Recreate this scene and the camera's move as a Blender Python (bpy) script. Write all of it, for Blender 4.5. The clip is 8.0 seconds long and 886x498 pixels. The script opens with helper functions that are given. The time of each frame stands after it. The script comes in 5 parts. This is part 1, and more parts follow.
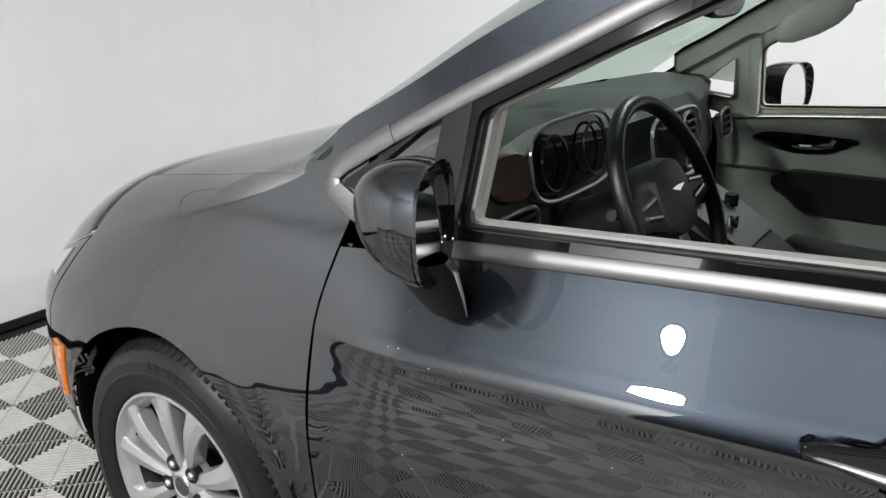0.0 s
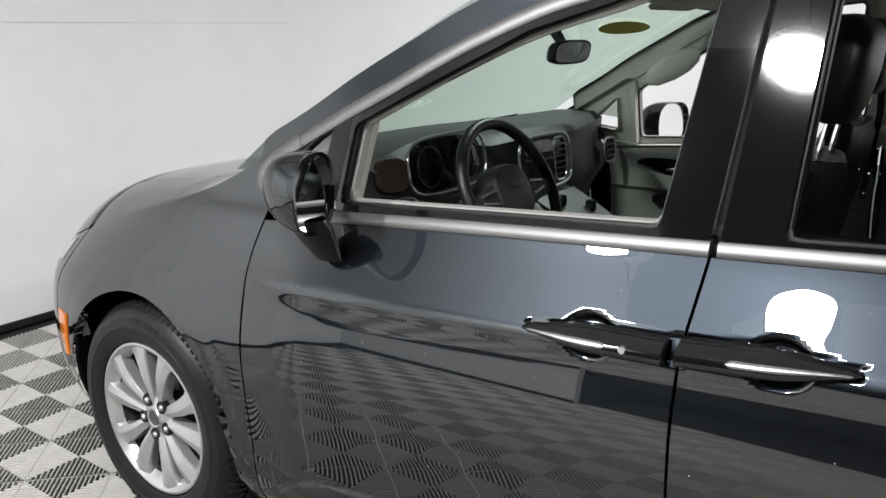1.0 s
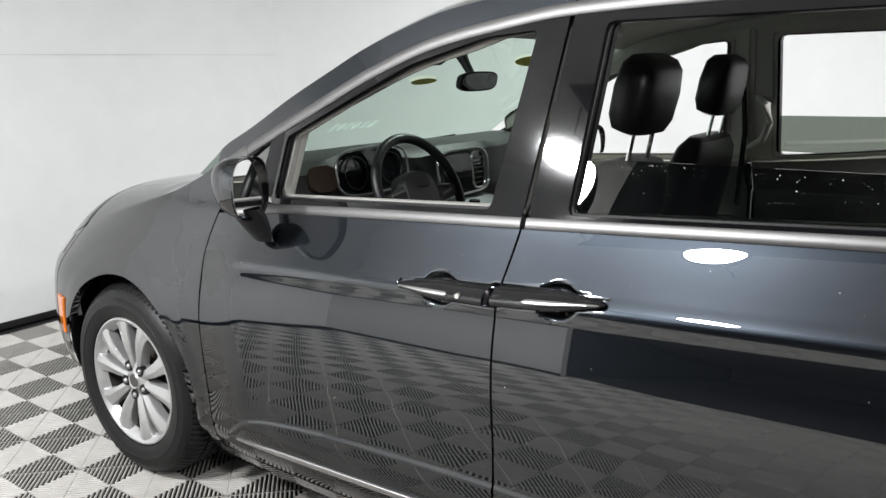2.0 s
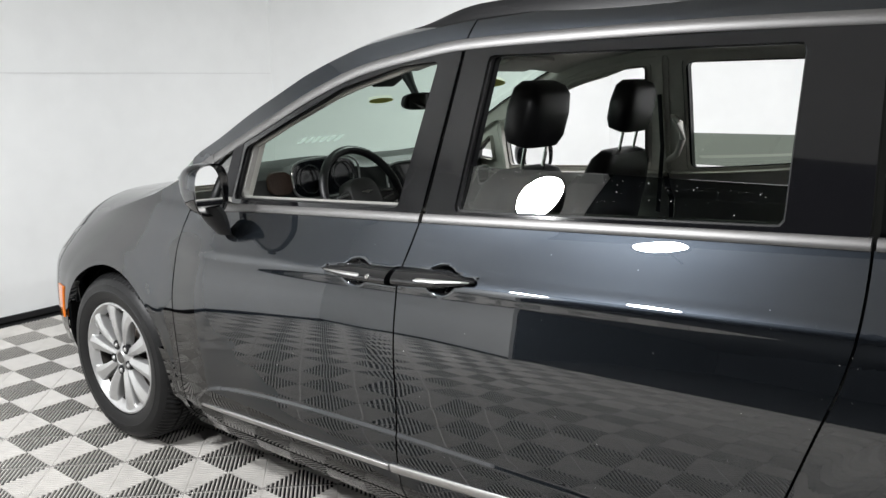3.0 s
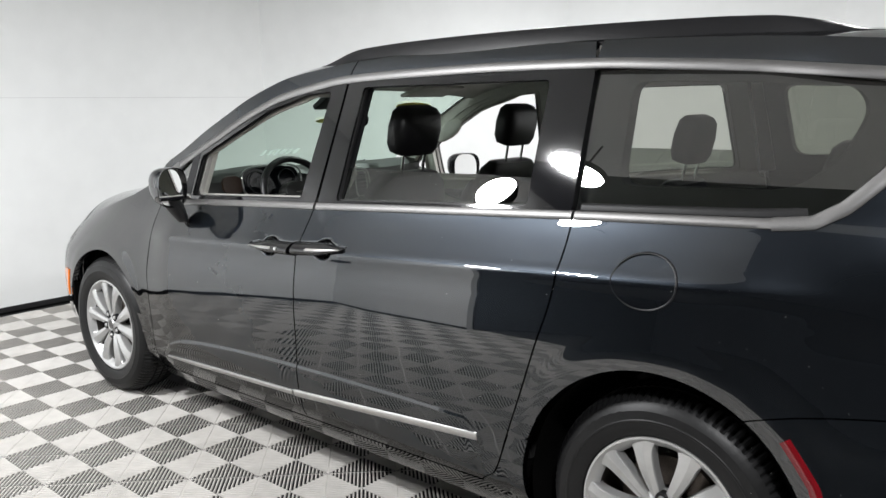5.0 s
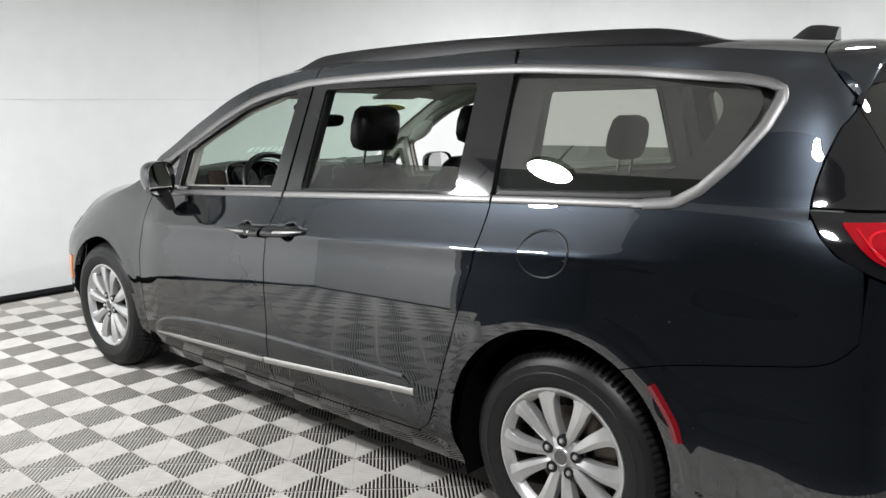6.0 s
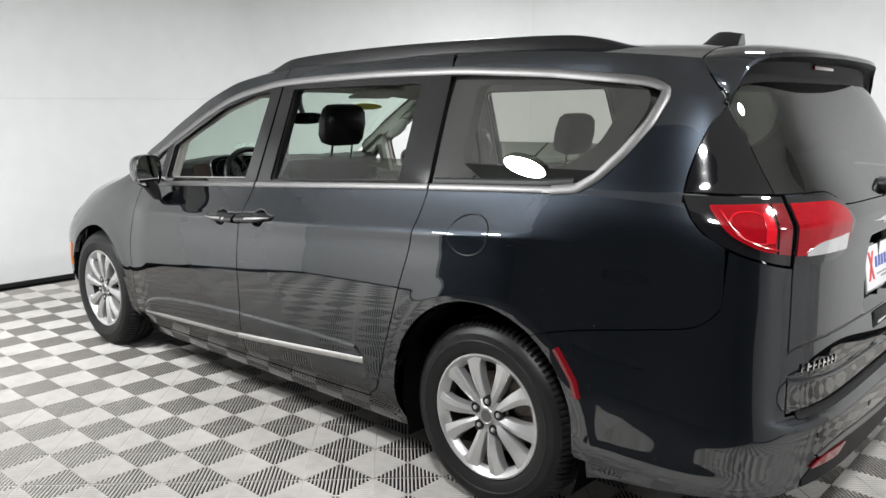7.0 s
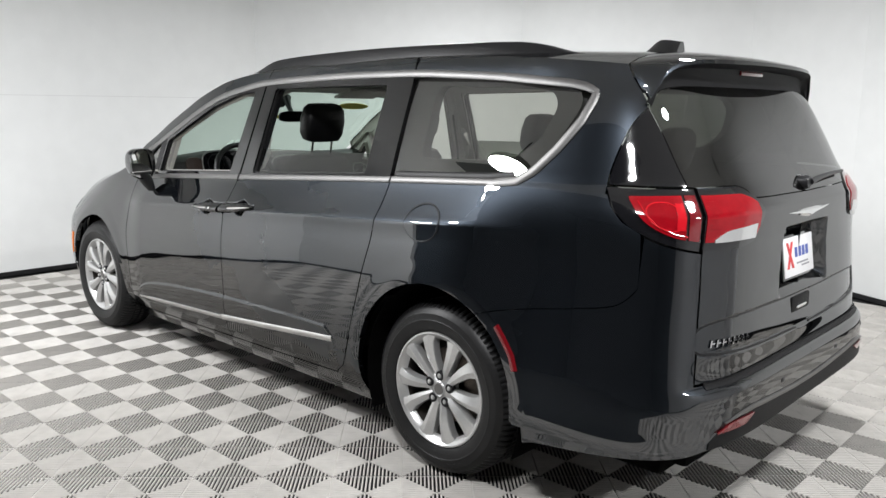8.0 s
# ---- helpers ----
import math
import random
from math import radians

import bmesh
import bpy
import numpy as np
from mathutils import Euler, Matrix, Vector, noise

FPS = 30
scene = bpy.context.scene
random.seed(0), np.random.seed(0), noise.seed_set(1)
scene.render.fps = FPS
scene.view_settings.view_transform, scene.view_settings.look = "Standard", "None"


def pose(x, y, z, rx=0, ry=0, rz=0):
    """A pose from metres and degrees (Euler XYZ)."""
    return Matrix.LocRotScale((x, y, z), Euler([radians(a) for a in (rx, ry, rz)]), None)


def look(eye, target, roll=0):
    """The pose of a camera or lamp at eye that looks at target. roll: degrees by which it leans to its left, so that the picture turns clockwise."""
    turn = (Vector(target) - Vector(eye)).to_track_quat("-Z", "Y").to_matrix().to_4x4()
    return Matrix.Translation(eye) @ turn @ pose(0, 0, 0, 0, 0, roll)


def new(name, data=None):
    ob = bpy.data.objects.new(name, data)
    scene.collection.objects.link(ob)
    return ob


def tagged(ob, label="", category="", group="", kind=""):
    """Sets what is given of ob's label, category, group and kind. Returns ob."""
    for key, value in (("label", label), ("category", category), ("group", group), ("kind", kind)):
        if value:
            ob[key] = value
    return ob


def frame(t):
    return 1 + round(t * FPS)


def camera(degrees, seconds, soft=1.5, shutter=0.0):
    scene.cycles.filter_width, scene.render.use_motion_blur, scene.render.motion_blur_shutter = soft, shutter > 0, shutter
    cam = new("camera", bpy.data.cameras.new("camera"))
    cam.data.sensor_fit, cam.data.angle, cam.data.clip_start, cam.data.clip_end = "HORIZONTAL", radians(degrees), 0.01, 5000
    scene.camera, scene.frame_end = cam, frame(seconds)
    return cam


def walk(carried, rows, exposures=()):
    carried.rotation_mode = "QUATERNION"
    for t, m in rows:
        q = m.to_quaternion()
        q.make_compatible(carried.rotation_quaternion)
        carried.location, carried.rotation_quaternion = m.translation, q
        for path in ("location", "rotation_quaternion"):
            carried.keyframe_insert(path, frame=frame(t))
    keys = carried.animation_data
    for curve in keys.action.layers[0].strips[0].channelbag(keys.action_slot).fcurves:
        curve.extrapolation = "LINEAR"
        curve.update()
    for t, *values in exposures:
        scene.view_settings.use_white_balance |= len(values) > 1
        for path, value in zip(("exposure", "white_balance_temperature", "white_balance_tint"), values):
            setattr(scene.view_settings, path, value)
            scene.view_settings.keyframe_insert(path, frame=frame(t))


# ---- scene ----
cam = camera(57.9, 8.0)
PATH = [
    (0, (1.442, -1.853, 1.462), (0.336, -0.313, 0.826), -1.0),
    (0.5, (1.722, -2.02, 1.471), (0.602, -0.467, 0.893), -0.8),
    (1, (2.004, -2.177, 1.471), (0.87, -0.616, 0.946), -0.5),
    (1.5, (2.274, -2.299, 1.482), (1.117, -0.742, 0.993), -0.7),
    (1.7, (2.388, -2.357, 1.482), (1.229, -0.797, 1.006), -0.6),
    (2.8, (2.918, -2.573, 1.5), (1.739, -1.014, 1.076), -0.3),
    (3, (3.032, -2.599, 1.511), (1.831, -1.057, 1.088), -0.1),
    (3.5, (3.255, -2.694, 1.524), (2.044, -1.157, 1.11), -0.1),
    (4, (3.503, -2.756, 1.531), (2.275, -1.23, 1.132), 0.1),
    (4.5, (3.734, -2.828, 1.539), (2.489, -1.311, 1.151), -0.0),
    (5.8, (4.328, -3.014, 1.507), (3.037, -1.529, 1.149), -0.1),
    (6, (4.421, -3.04, 1.515), (3.129, -1.557, 1.153), -0.0),
    (6.5, (4.666, -3.079, 1.51), (3.359, -1.608, 1.152), 0.1),
    (7, (4.858, -3.116, 1.508), (3.538, -1.658, 1.147), 0.1),
    (7.5, (5.055, -3.152, 1.506), (3.724, -1.702, 1.146), 0.4),
    (8, (5.209, -3.18, 1.502), (3.867, -1.741, 1.145), 0.7),
]
walk(cam, [(t, look(eye, target, roll)) for t, eye, target, roll in PATH],
     [(0, -.20), (1.0, -.18), (1.7, -.08), (3.0, -.02), (4.5, .06), (6.5, .02), (8, -.04)])


# ---- light ----
LAMPS = ((1.08, -2.8, 82), (-0.12, -3.5, 128), (5.3, -0.6, 80), (0.9, 1.5, 72), (3.4, 1.05, 80), (4.3, -2.9, 88), (7.6, -1.0, 75))
LAMP_Z = 3.0
world = bpy.data.worlds.new("world")
world.use_nodes = True
world.node_tree.nodes["Background"].inputs["Color"].default_value = (1.0, 0.99, 0.97, 1)
world.node_tree.nodes["Background"].inputs["Strength"].default_value = 0.0
scene.world = world
scene.view_settings.exposure = 0.0


# ---- materials ----
def rgba(c):
    return (c[0], c[1], c[2], 1.0)


def material(name, color, rough=0.5, metal=0.0, coat=0.0, noise_scale=0.0, noise_amount=0.0, bump=0.0, bump_scale=200.0,
             emit=0.0, ior=1.45, spec=0.5, rough_noise=0.0, transmission=0.0):
    """A Principled material with two scales of colour and gloss variation and a fine bump."""
    m = bpy.data.materials.new(name)
    m.use_nodes = True
    nodes, links = m.node_tree.nodes, m.node_tree.links
    b = nodes["Principled BSDF"]
    b.inputs["Base Color"].default_value = rgba(color)
    b.inputs["Roughness"].default_value = rough
    b.inputs["Metallic"].default_value = metal
    b.inputs["Coat Weight"].default_value = coat
    b.inputs["Coat Roughness"].default_value = 0.02
    b.inputs["IOR"].default_value = ior
    b.inputs["Specular IOR Level"].default_value = spec
    b.inputs["Transmission Weight"].default_value = transmission
    if emit:
        b.inputs["Emission Color"].default_value = rgba(color)
        b.inputs["Emission Strength"].default_value = emit
    where = nodes.new("ShaderNodeTexCoord")
    if noise_amount:
        n1, n2 = nodes.new("ShaderNodeTexNoise"), nodes.new("ShaderNodeTexNoise")
        n1.inputs["Scale"].default_value, n2.inputs["Scale"].default_value = noise_scale, noise_scale * 9.0
        n1.inputs["Detail"].default_value = n2.inputs["Detail"].default_value = 4
        both = nodes.new("ShaderNodeMath")
        both.operation = "ADD"
        ramp = nodes.new("ShaderNodeMapRange")
        ramp.inputs["From Min"].default_value, ramp.inputs["From Max"].default_value = 0.65, 1.35
        ramp.inputs["To Min"].default_value, ramp.inputs["To Max"].default_value = 1 - noise_amount, 1 + noise_amount
        mix = nodes.new("ShaderNodeVectorMath")
        mix.operation = "SCALE"
        mix.inputs[0].default_value = color[:3]
        for n in (n1, n2):
            links.new(where.outputs["Object"], n.inputs["Vector"])
        links.new(n1.outputs["Fac"], both.inputs[0])
        links.new(n2.outputs["Fac"], both.inputs[1])
        links.new(both.outputs[0], ramp.inputs["Value"])
        links.new(ramp.outputs[0], mix.inputs["Scale"])
        links.new(mix.outputs[0], b.inputs["Base Color"])
        if rough_noise:
            rr = nodes.new("ShaderNodeMapRange")
            rr.inputs["From Min"].default_value, rr.inputs["From Max"].default_value = 0.65, 1.35
            rr.inputs["To Min"].default_value, rr.inputs["To Max"].default_value = max(rough - rough_noise, 0.0), rough + rough_noise
            links.new(both.outputs[0], rr.inputs["Value"])
            links.new(rr.outputs[0], b.inputs["Roughness"])
    if bump:
        nb, bp = nodes.new("ShaderNodeTexNoise"), nodes.new("ShaderNodeBump")
        nb.inputs["Scale"].default_value, nb.inputs["Detail"].default_value = bump_scale, 3
        bp.inputs["Strength"].default_value, bp.inputs["Distance"].default_value = bump, 0.002
        links.new(where.outputs["Object"], nb.inputs["Vector"])
        links.new(nb.outputs["Fac"], bp.inputs["Height"])
        links.new(bp.outputs[0], b.inputs["Normal"])
    return m


def glass_material(name, tint, rough=0.0, reflect=0.10):
    """Thin sheet glass: straight-through tint with a mirror-like reflection that grows towards grazing angles."""
    m = bpy.data.materials.new(name)
    m.use_nodes = True
    nodes, links = m.node_tree.nodes, m.node_tree.links
    nodes.remove(nodes["Principled BSDF"])
    clear, shine, facing, mix = (nodes.new("ShaderNodeBsdfTransparent"), nodes.new("ShaderNodeBsdfGlossy"),
                                 nodes.new("ShaderNodeLayerWeight"), nodes.new("ShaderNodeMixShader"))
    clear.inputs["Color"].default_value = rgba(tint)
    shine.inputs["Roughness"].default_value = rough
    facing.inputs["Blend"].default_value = 0.5
    power, scale = nodes.new("ShaderNodeMath"), nodes.new("ShaderNodeMath")
    power.operation, scale.operation = "POWER", "MULTIPLY_ADD"
    power.inputs[1].default_value = 5.0
    scale.inputs[1].default_value, scale.inputs[2].default_value = 0.85, reflect
    links.new(facing.outputs["Facing"], power.inputs[0])
    links.new(power.outputs[0], scale.inputs[0])
    links.new(scale.outputs[0], mix.inputs["Fac"])
    links.new(clear.outputs[0], mix.inputs[1])
    links.new(shine.outputs[0], mix.inputs[2])
    links.new(mix.outputs[0], nodes["Material Output"].inputs["Surface"])
    return m


PAINT = material("dark_metallic_paint", (0.0205, 0.0245, 0.0300), rough=0.35, metal=1.0, coat=1.0, noise_scale=1.2, noise_amount=0.06)
PAINT.node_tree.nodes["Principled BSDF"].inputs["Coat IOR"].default_value = 1.80
PAINT.node_tree.nodes["Principled BSDF"].inputs["Specular Tint"].default_value = (0.08, 0.09, 0.10, 1)
PAINT.node_tree.nodes["Principled BSDF"].inputs["Coat Roughness"].default_value = 0.0
BLACK_GLOSS = material("gloss_black", (0.006, 0.006, 0.007), rough=0.06, coat=0.8)
BLACK_SATIN = material("satin_black_trim", (0.008, 0.008, 0.009), rough=0.38, spec=0.35, noise_scale=8, noise_amount=0.15)
BLACK_PLASTIC = material("black_plastic", (0.006, 0.006, 0.0065), rough=0.55, spec=0.2, bump=0.15, bump_scale=500, noise_scale=5, noise_amount=0.15)
RUBBER = material("tyre_rubber", (0.0095, 0.0095, 0.0098), rough=0.42, spec=0.34, noise_scale=12, noise_amount=0.25, bump=0.1, bump_scale=300)
CHROME = material("satin_chrome", (0.20, 0.197, 0.194), rough=0.44, metal=1.0, noise_scale=20, noise_amount=0.05)
BRIGHT_CHROME = material("bright_chrome", (0.8, 0.8, 0.8), rough=0.05, metal=1.0)
ALLOY = material("silver_alloy", (0.52, 0.52, 0.515), rough=0.30, metal=0.65, coat=0.4, noise_scale=6, noise_amount=0.06)
DARK_METAL = material("brake_metal", (0.12, 0.1, 0.085), rough=0.5, metal=0.7, noise_scale=30, noise_amount=0.35)
TINTED = glass_material("tinted_glass", (0.47, 0.49, 0.44), reflect=0.25)
REAR_GLASS = glass_material("dark_rear_glass", (0.12, 0.13, 0.115), reflect=0.18)
CLEAR = glass_material("clear_glass", (0.62, 0.74, 0.67))
DOOR_GLASS = glass_material("door_glass", (0.24, 0.27, 0.23), reflect=0.19)
DIM_MIRROR = material("dimmed_mirror", (0.10, 0.11, 0.11), rough=0.03, metal=1.0)
MIRROR = material("mirror_glass", (0.9, 0.9, 0.9), rough=0.01, metal=1.0)
RED_LENS = material("red_lens", (0.21, 0.003, 0.007), rough=0.08, coat=0.15, spec=0.35, noise_scale=4, noise_amount=0.15)
RED_DEEP = material("deep_red_lens", (0.40, 0.006, 0.012), rough=0.1, coat=0.1, spec=0.35)
RED_DARK = material("dark_red_lens", (0.12, 0.004, 0.007), rough=0.06, coat=1.0)
CLEAR_LENS = material("clear_lens", (0.55, 0.55, 0.55), rough=0.08, metal=0.6, coat=1.0)
ORANGE_LENS = material("orange_lens", (0.85, 0.22, 0.02), rough=0.12, coat=1.0, noise_scale=30, noise_amount=0.12)
WALL_WHITE = material("white_wall_sheet", (0.79, 0.80, 0.795), rough=0.55, noise_scale=0.7, noise_amount=0.03, bump=0.05, bump_scale=40)
CEILING_WHITE = material("white_ceiling", (0.80, 0.80, 0.79), rough=0.7, noise_scale=0.7, noise_amount=0.03)
DARK_WALL = material("dark_wall", (0.03, 0.035, 0.045), rough=0.6, noise_scale=1.5, noise_amount=0.2)
BASE_BLACK = material("black_baseboard", (0.012, 0.012, 0.013), rough=0.45, noise_scale=6, noise_amount=0.2)
TILE = material("grey_plastic_tile", (0.50, 0.48, 0.45), rough=0.42, noise_scale=1.6, noise_amount=0.14, rough_noise=0.08)
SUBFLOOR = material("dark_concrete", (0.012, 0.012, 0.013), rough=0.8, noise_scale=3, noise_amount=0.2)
LAMP_GLOW = material("lamp_glow", (1.0, 0.97, 0.93), emit=40.0)
LAMP_BODY = material("lamp_housing", (0.04, 0.04, 0.04), rough=0.5)
INTERIOR_GREY = material("light_grey_trim", (0.60, 0.585, 0.54), rough=0.6, bump=0.15, bump_scale=500, noise_scale=6, noise_amount=0.06)
INTERIOR_DARK = material("dark_dash_plastic", (0.034, 0.035, 0.034), rough=0.5, bump=0.2, bump_scale=600, noise_scale=6, noise_amount=0.12)
HEADLINER = material("headliner_cloth", (0.58, 0.57, 0.53), rough=0.9, bump=0.2, bump_scale=900, noise_scale=8, noise_amount=0.05)
LEATHER = material("black_leather", (0.009, 0.009, 0.010), rough=0.38, bump=0.35, bump_scale=260, noise_scale=7, noise_amount=0.2)
CARPET = material("dark_carpet", (0.03, 0.03, 0.03), rough=0.95, bump=0.4, bump_scale=700, noise_scale=9, noise_amount=0.25)
WOOD = material("brown_wood_insert", (0.055, 0.034, 0.025), rough=0.35, coat=0.4, noise_scale=14, noise_amount=0.3)
SCREEN = material("dark_screen", (0.012, 0.013, 0.016), rough=0.05, coat=0.6)
SILVER_TRIM = material("silver_trim", (0.5, 0.5, 0.5), rough=0.28, metal=0.9)
STICKER = material("yellow_sticker", (0.62, 0.58, 0.10), rough=0.6, noise_scale=15, noise_amount=0.05)
# white wall sheet darkened to grey, so that it reflects dimmer in the van's rear
DIMMED_WALL = material("dimmed_grey_wall", (0.42, 0.42, 0.42), rough=0.6, noise_scale=0.8, noise_amount=0.08)
DARK_TRIM = material("dark_grey_trim", (0.018, 0.018, 0.018), rough=0.6, bump=0.15, bump_scale=500, noise_scale=6, noise_amount=0.08)
JOINT = material("panel_joint", (0.60, 0.60, 0.60), rough=0.7)
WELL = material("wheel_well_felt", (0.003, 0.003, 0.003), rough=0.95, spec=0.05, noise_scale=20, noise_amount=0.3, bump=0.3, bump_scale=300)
CHANNEL = material("window_channel", (0.34, 0.33, 0.31), rough=0.6, noise_scale=8, noise_amount=0.1)
MOULDING = material("bright_satin_moulding", (0.62, 0.61, 0.60), rough=0.3, metal=1.0, noise_scale=20, noise_amount=0.06)
CONSOLE = material("dark_silver_panel", (0.16, 0.16, 0.165), rough=0.35, metal=0.6, noise_scale=15, noise_amount=0.08)
# the inner rim's shade behind the spokes is put into this dark colour
BARREL = material("shade_dark_barrel", (0.05, 0.045, 0.04), rough=0.5, metal=0.3, noise_scale=25, noise_amount=0.4)


# ---- tools ----
def part(name, bm, mat, parent, label="", smooth=True, crisp=38):
    """Links a bmesh as one mesh object under a thing or part."""
    me = bpy.data.meshes.new(name)
    bmesh.ops.recalc_face_normals(bm, faces=bm.faces)
    if smooth:
        for f in bm.faces:
            f.smooth = True
    shading = None
    given = bm.verts.layers.float_vector.get("facing")
    if given:                                  # true normals of the body's surface; folded rims keep their own
        if sum(f.normal.dot(sum((v[given] for v in f.verts), Vector())) for f in bm.faces) < 0:
            bmesh.ops.reverse_faces(bm, faces=bm.faces)
        bm.normal_update()
        shading = [v[given].normalized() if all(w[given].length > .5 for w in f.verts) else f.normal.copy() for f in bm.faces for v in f.verts]
    bm.to_mesh(me)
    bm.free()
    for m in (mat if isinstance(mat, (list, tuple)) else [mat]):
        me.materials.append(m)
    if smooth:
        me.set_sharp_from_angle(angle=radians(crisp))
    if shading:
        me.normals_split_custom_set(shading)
    ob = new(name, me)
    ob.parent = parent
    if label:
        ob["label"] = label
    return ob


def thing(name, label, category, at=(0, 0, 0), group="", kind=""):
    ob = new(name)
    ob.location = at
    return tagged(ob, label, category, group, kind)


def add_box(bm, lo, hi, bevel=0.0, m=None, seg=2):
    r = bmesh.ops.create_cube(bm, size=1.0)
    vs = r["verts"]
    for v in vs:
        v.co = Vector([lo[i] + (v.co[i] + .5) * (hi[i] - lo[i]) for i in range(3)])
    if bevel:
        es = list({e for v in vs for e in v.link_edges})
        out = bmesh.ops.bevel(bm, geom=es, offset=bevel, segments=seg, profile=.6, affect="EDGES")
        vs = list({v for f in out["faces"] for v in f.verts} | {v for v in vs if v.is_valid})
    if m is not None:
        for v in vs:
            v.co = m @ v.co
    return vs


def add_lathe(bm, profile, n=48, axis="y", centre=(0, 0, 0), a0=0.0, a1=2 * math.pi):
    """Turns (radius, along) pairs round an axis."""
    full = abs(a1 - a0 - 2 * math.pi) < 1e-6
    k = n if full else n + 1
    rows = []
    for i in range(k):
        a = a0 + (a1 - a0) * i / n
        row = []
        for r, s in profile:
            c, d = r * math.cos(a), r * math.sin(a)
            p = {"y": (c, s, d), "z": (c, d, s), "x": (s, c, d)}[axis]
            row.append(bm.verts.new(Vector(p) + Vector(centre)))
        rows.append(row)
    for i in range(n):
        a, b = rows[i], rows[(i + 1) % k]
        for j in range(len(profile) - 1):
            bm.faces.new((a[j], a[j + 1], b[j + 1], b[j]))
    return rows


def add_tube(bm, pts, radius, n=8, caps=True, flat=1.0, side=None):
    """A tube along points; flat squeezes it along one side direction."""
    pts = [Vector(p) for p in pts]
    rings = []
    ref = Vector(side) if side else Vector((0, 0, 1))
    for i, p in enumerate(pts):
        d = (pts[min(i + 1, len(pts) - 1)] - pts[max(i - 1, 0)]).normalized()
        a = d.cross(ref)
        if a.length < 1e-4:
            a = d.cross(Vector((1, 0, 0)))
        a.normalize()
        b = a.cross(d).normalized()
        r = radius[i] if isinstance(radius, (list, tuple)) else radius
        rings.append([bm.verts.new(p + a * r * math.cos(2 * math.pi * k / n) + b * r * flat * math.sin(2 * math.pi * k / n)) for k in range(n)])
    for i in range(len(rings) - 1):
        for k in range(n):
            bm.faces.new((rings[i][k], rings[i][(k + 1) % n], rings[i + 1][(k + 1) % n], rings[i + 1][k]))
    if caps:
        bm.faces.new(rings[0][::-1])
        bm.faces.new(rings[-1])
    return rings


def add_grid(bm, rows, closed=False):
    vs = [[bm.verts.new(p) for p in row] for row in rows]
    for i in range(len(vs) - 1):
        for j in range(len(vs[0]) - 1):
            bm.faces.new((vs[i][j], vs[i][j + 1], vs[i + 1][j + 1], vs[i + 1][j]))
    return vs


def loft(rows_xyz, mat_name=None):
    bm = bmesh.new()
    add_grid(bm, rows_xyz)
    return bm


def resample(line, n, closed=False):
    pts = [Vector((*p, 0)) for p in line]
    if closed:
        pts.append(pts[0])
    d = [0.0]
    for a, b in zip(pts, pts[1:]):
        d.append(d[-1] + (b - a).length)
    out = []
    for i in range(n):
        s = d[-1] * i / (n if closed else n - 1)
        k = min(max(int(np.searchsorted(d, s)) - 1, 0), len(d) - 2)
        f = (s - d[k]) / max(d[k + 1] - d[k], 1e-9)
        p = pts[k].lerp(pts[k + 1], min(max(f, 0), 1))
        out.append((p.x, p.y))
    return out


def rounded(line, r=0.02, seg=4):
    """Rounds the corners of a closed outline by r."""
    out, n = [], len(line)
    for i in range(n):
        p, a, b = Vector(line[i]), Vector(line[i - 1]), Vector(line[(i + 1) % n])
        ra, rb = min(r, (a - p).length * .45), min(r, (b - p).length * .45)
        s, e = p + (a - p).normalized() * ra, p + (b - p).normalized() * rb
        for k in range(seg + 1):
            t = k / seg
            out.append(tuple(s * (1 - t) ** 2 + p * 2 * t * (1 - t) + e * t * t))
    return out


def flip_y(bm):
    for v in bm.verts:
        v.co.y = -v.co.y
    given = bm.verts.layers.float_vector.get("facing")
    if given:
        for v in bm.verts:
            v[given] = Vector((v[given].x, -v[given].y, v[given].z))
    return bm


def smooth_curve(*pts):
    """A monotone cubic through (position, value) points, held flat beyond the ends."""
    xs = np.array([p[0] for p in pts], float)
    ys = np.array([p[1] for p in pts], float)
    knots = [float(p[0]) for p in pts]
    h = np.diff(xs)
    d = np.diff(ys) / h
    m = np.zeros(len(xs))
    m[0], m[-1] = d[0], d[-1]
    for i in range(1, len(xs) - 1):
        if d[i - 1] * d[i] > 0:
            w1, w2 = 2 * h[i] + h[i - 1], h[i] + 2 * h[i - 1]
            m[i] = (w1 + w2) / (w1 / d[i - 1] + w2 / d[i])

    h, m, ys = h.tolist(), m.tolist(), ys.tolist()

    def value(x):
        x = min(max(x, knots[0]), knots[-1])
        i = 0
        while i < len(knots) - 2 and x > knots[i + 1]:
            i += 1
        t = (x - xs[i]) / h[i]
        return float((1 + 2 * t) * (1 - t) ** 2 * ys[i] + t * (1 - t) ** 2 * h[i] * m[i]
                     + t * t * (3 - 2 * t) * ys[i + 1] + t * t * (t - 1) * h[i] * m[i + 1])
    return value


AXIS_Y = 0.03                      # the van's centre line
NOSE_FROM, TAIL_FROM = 0.5, 3.2    # where the plan begins to round off

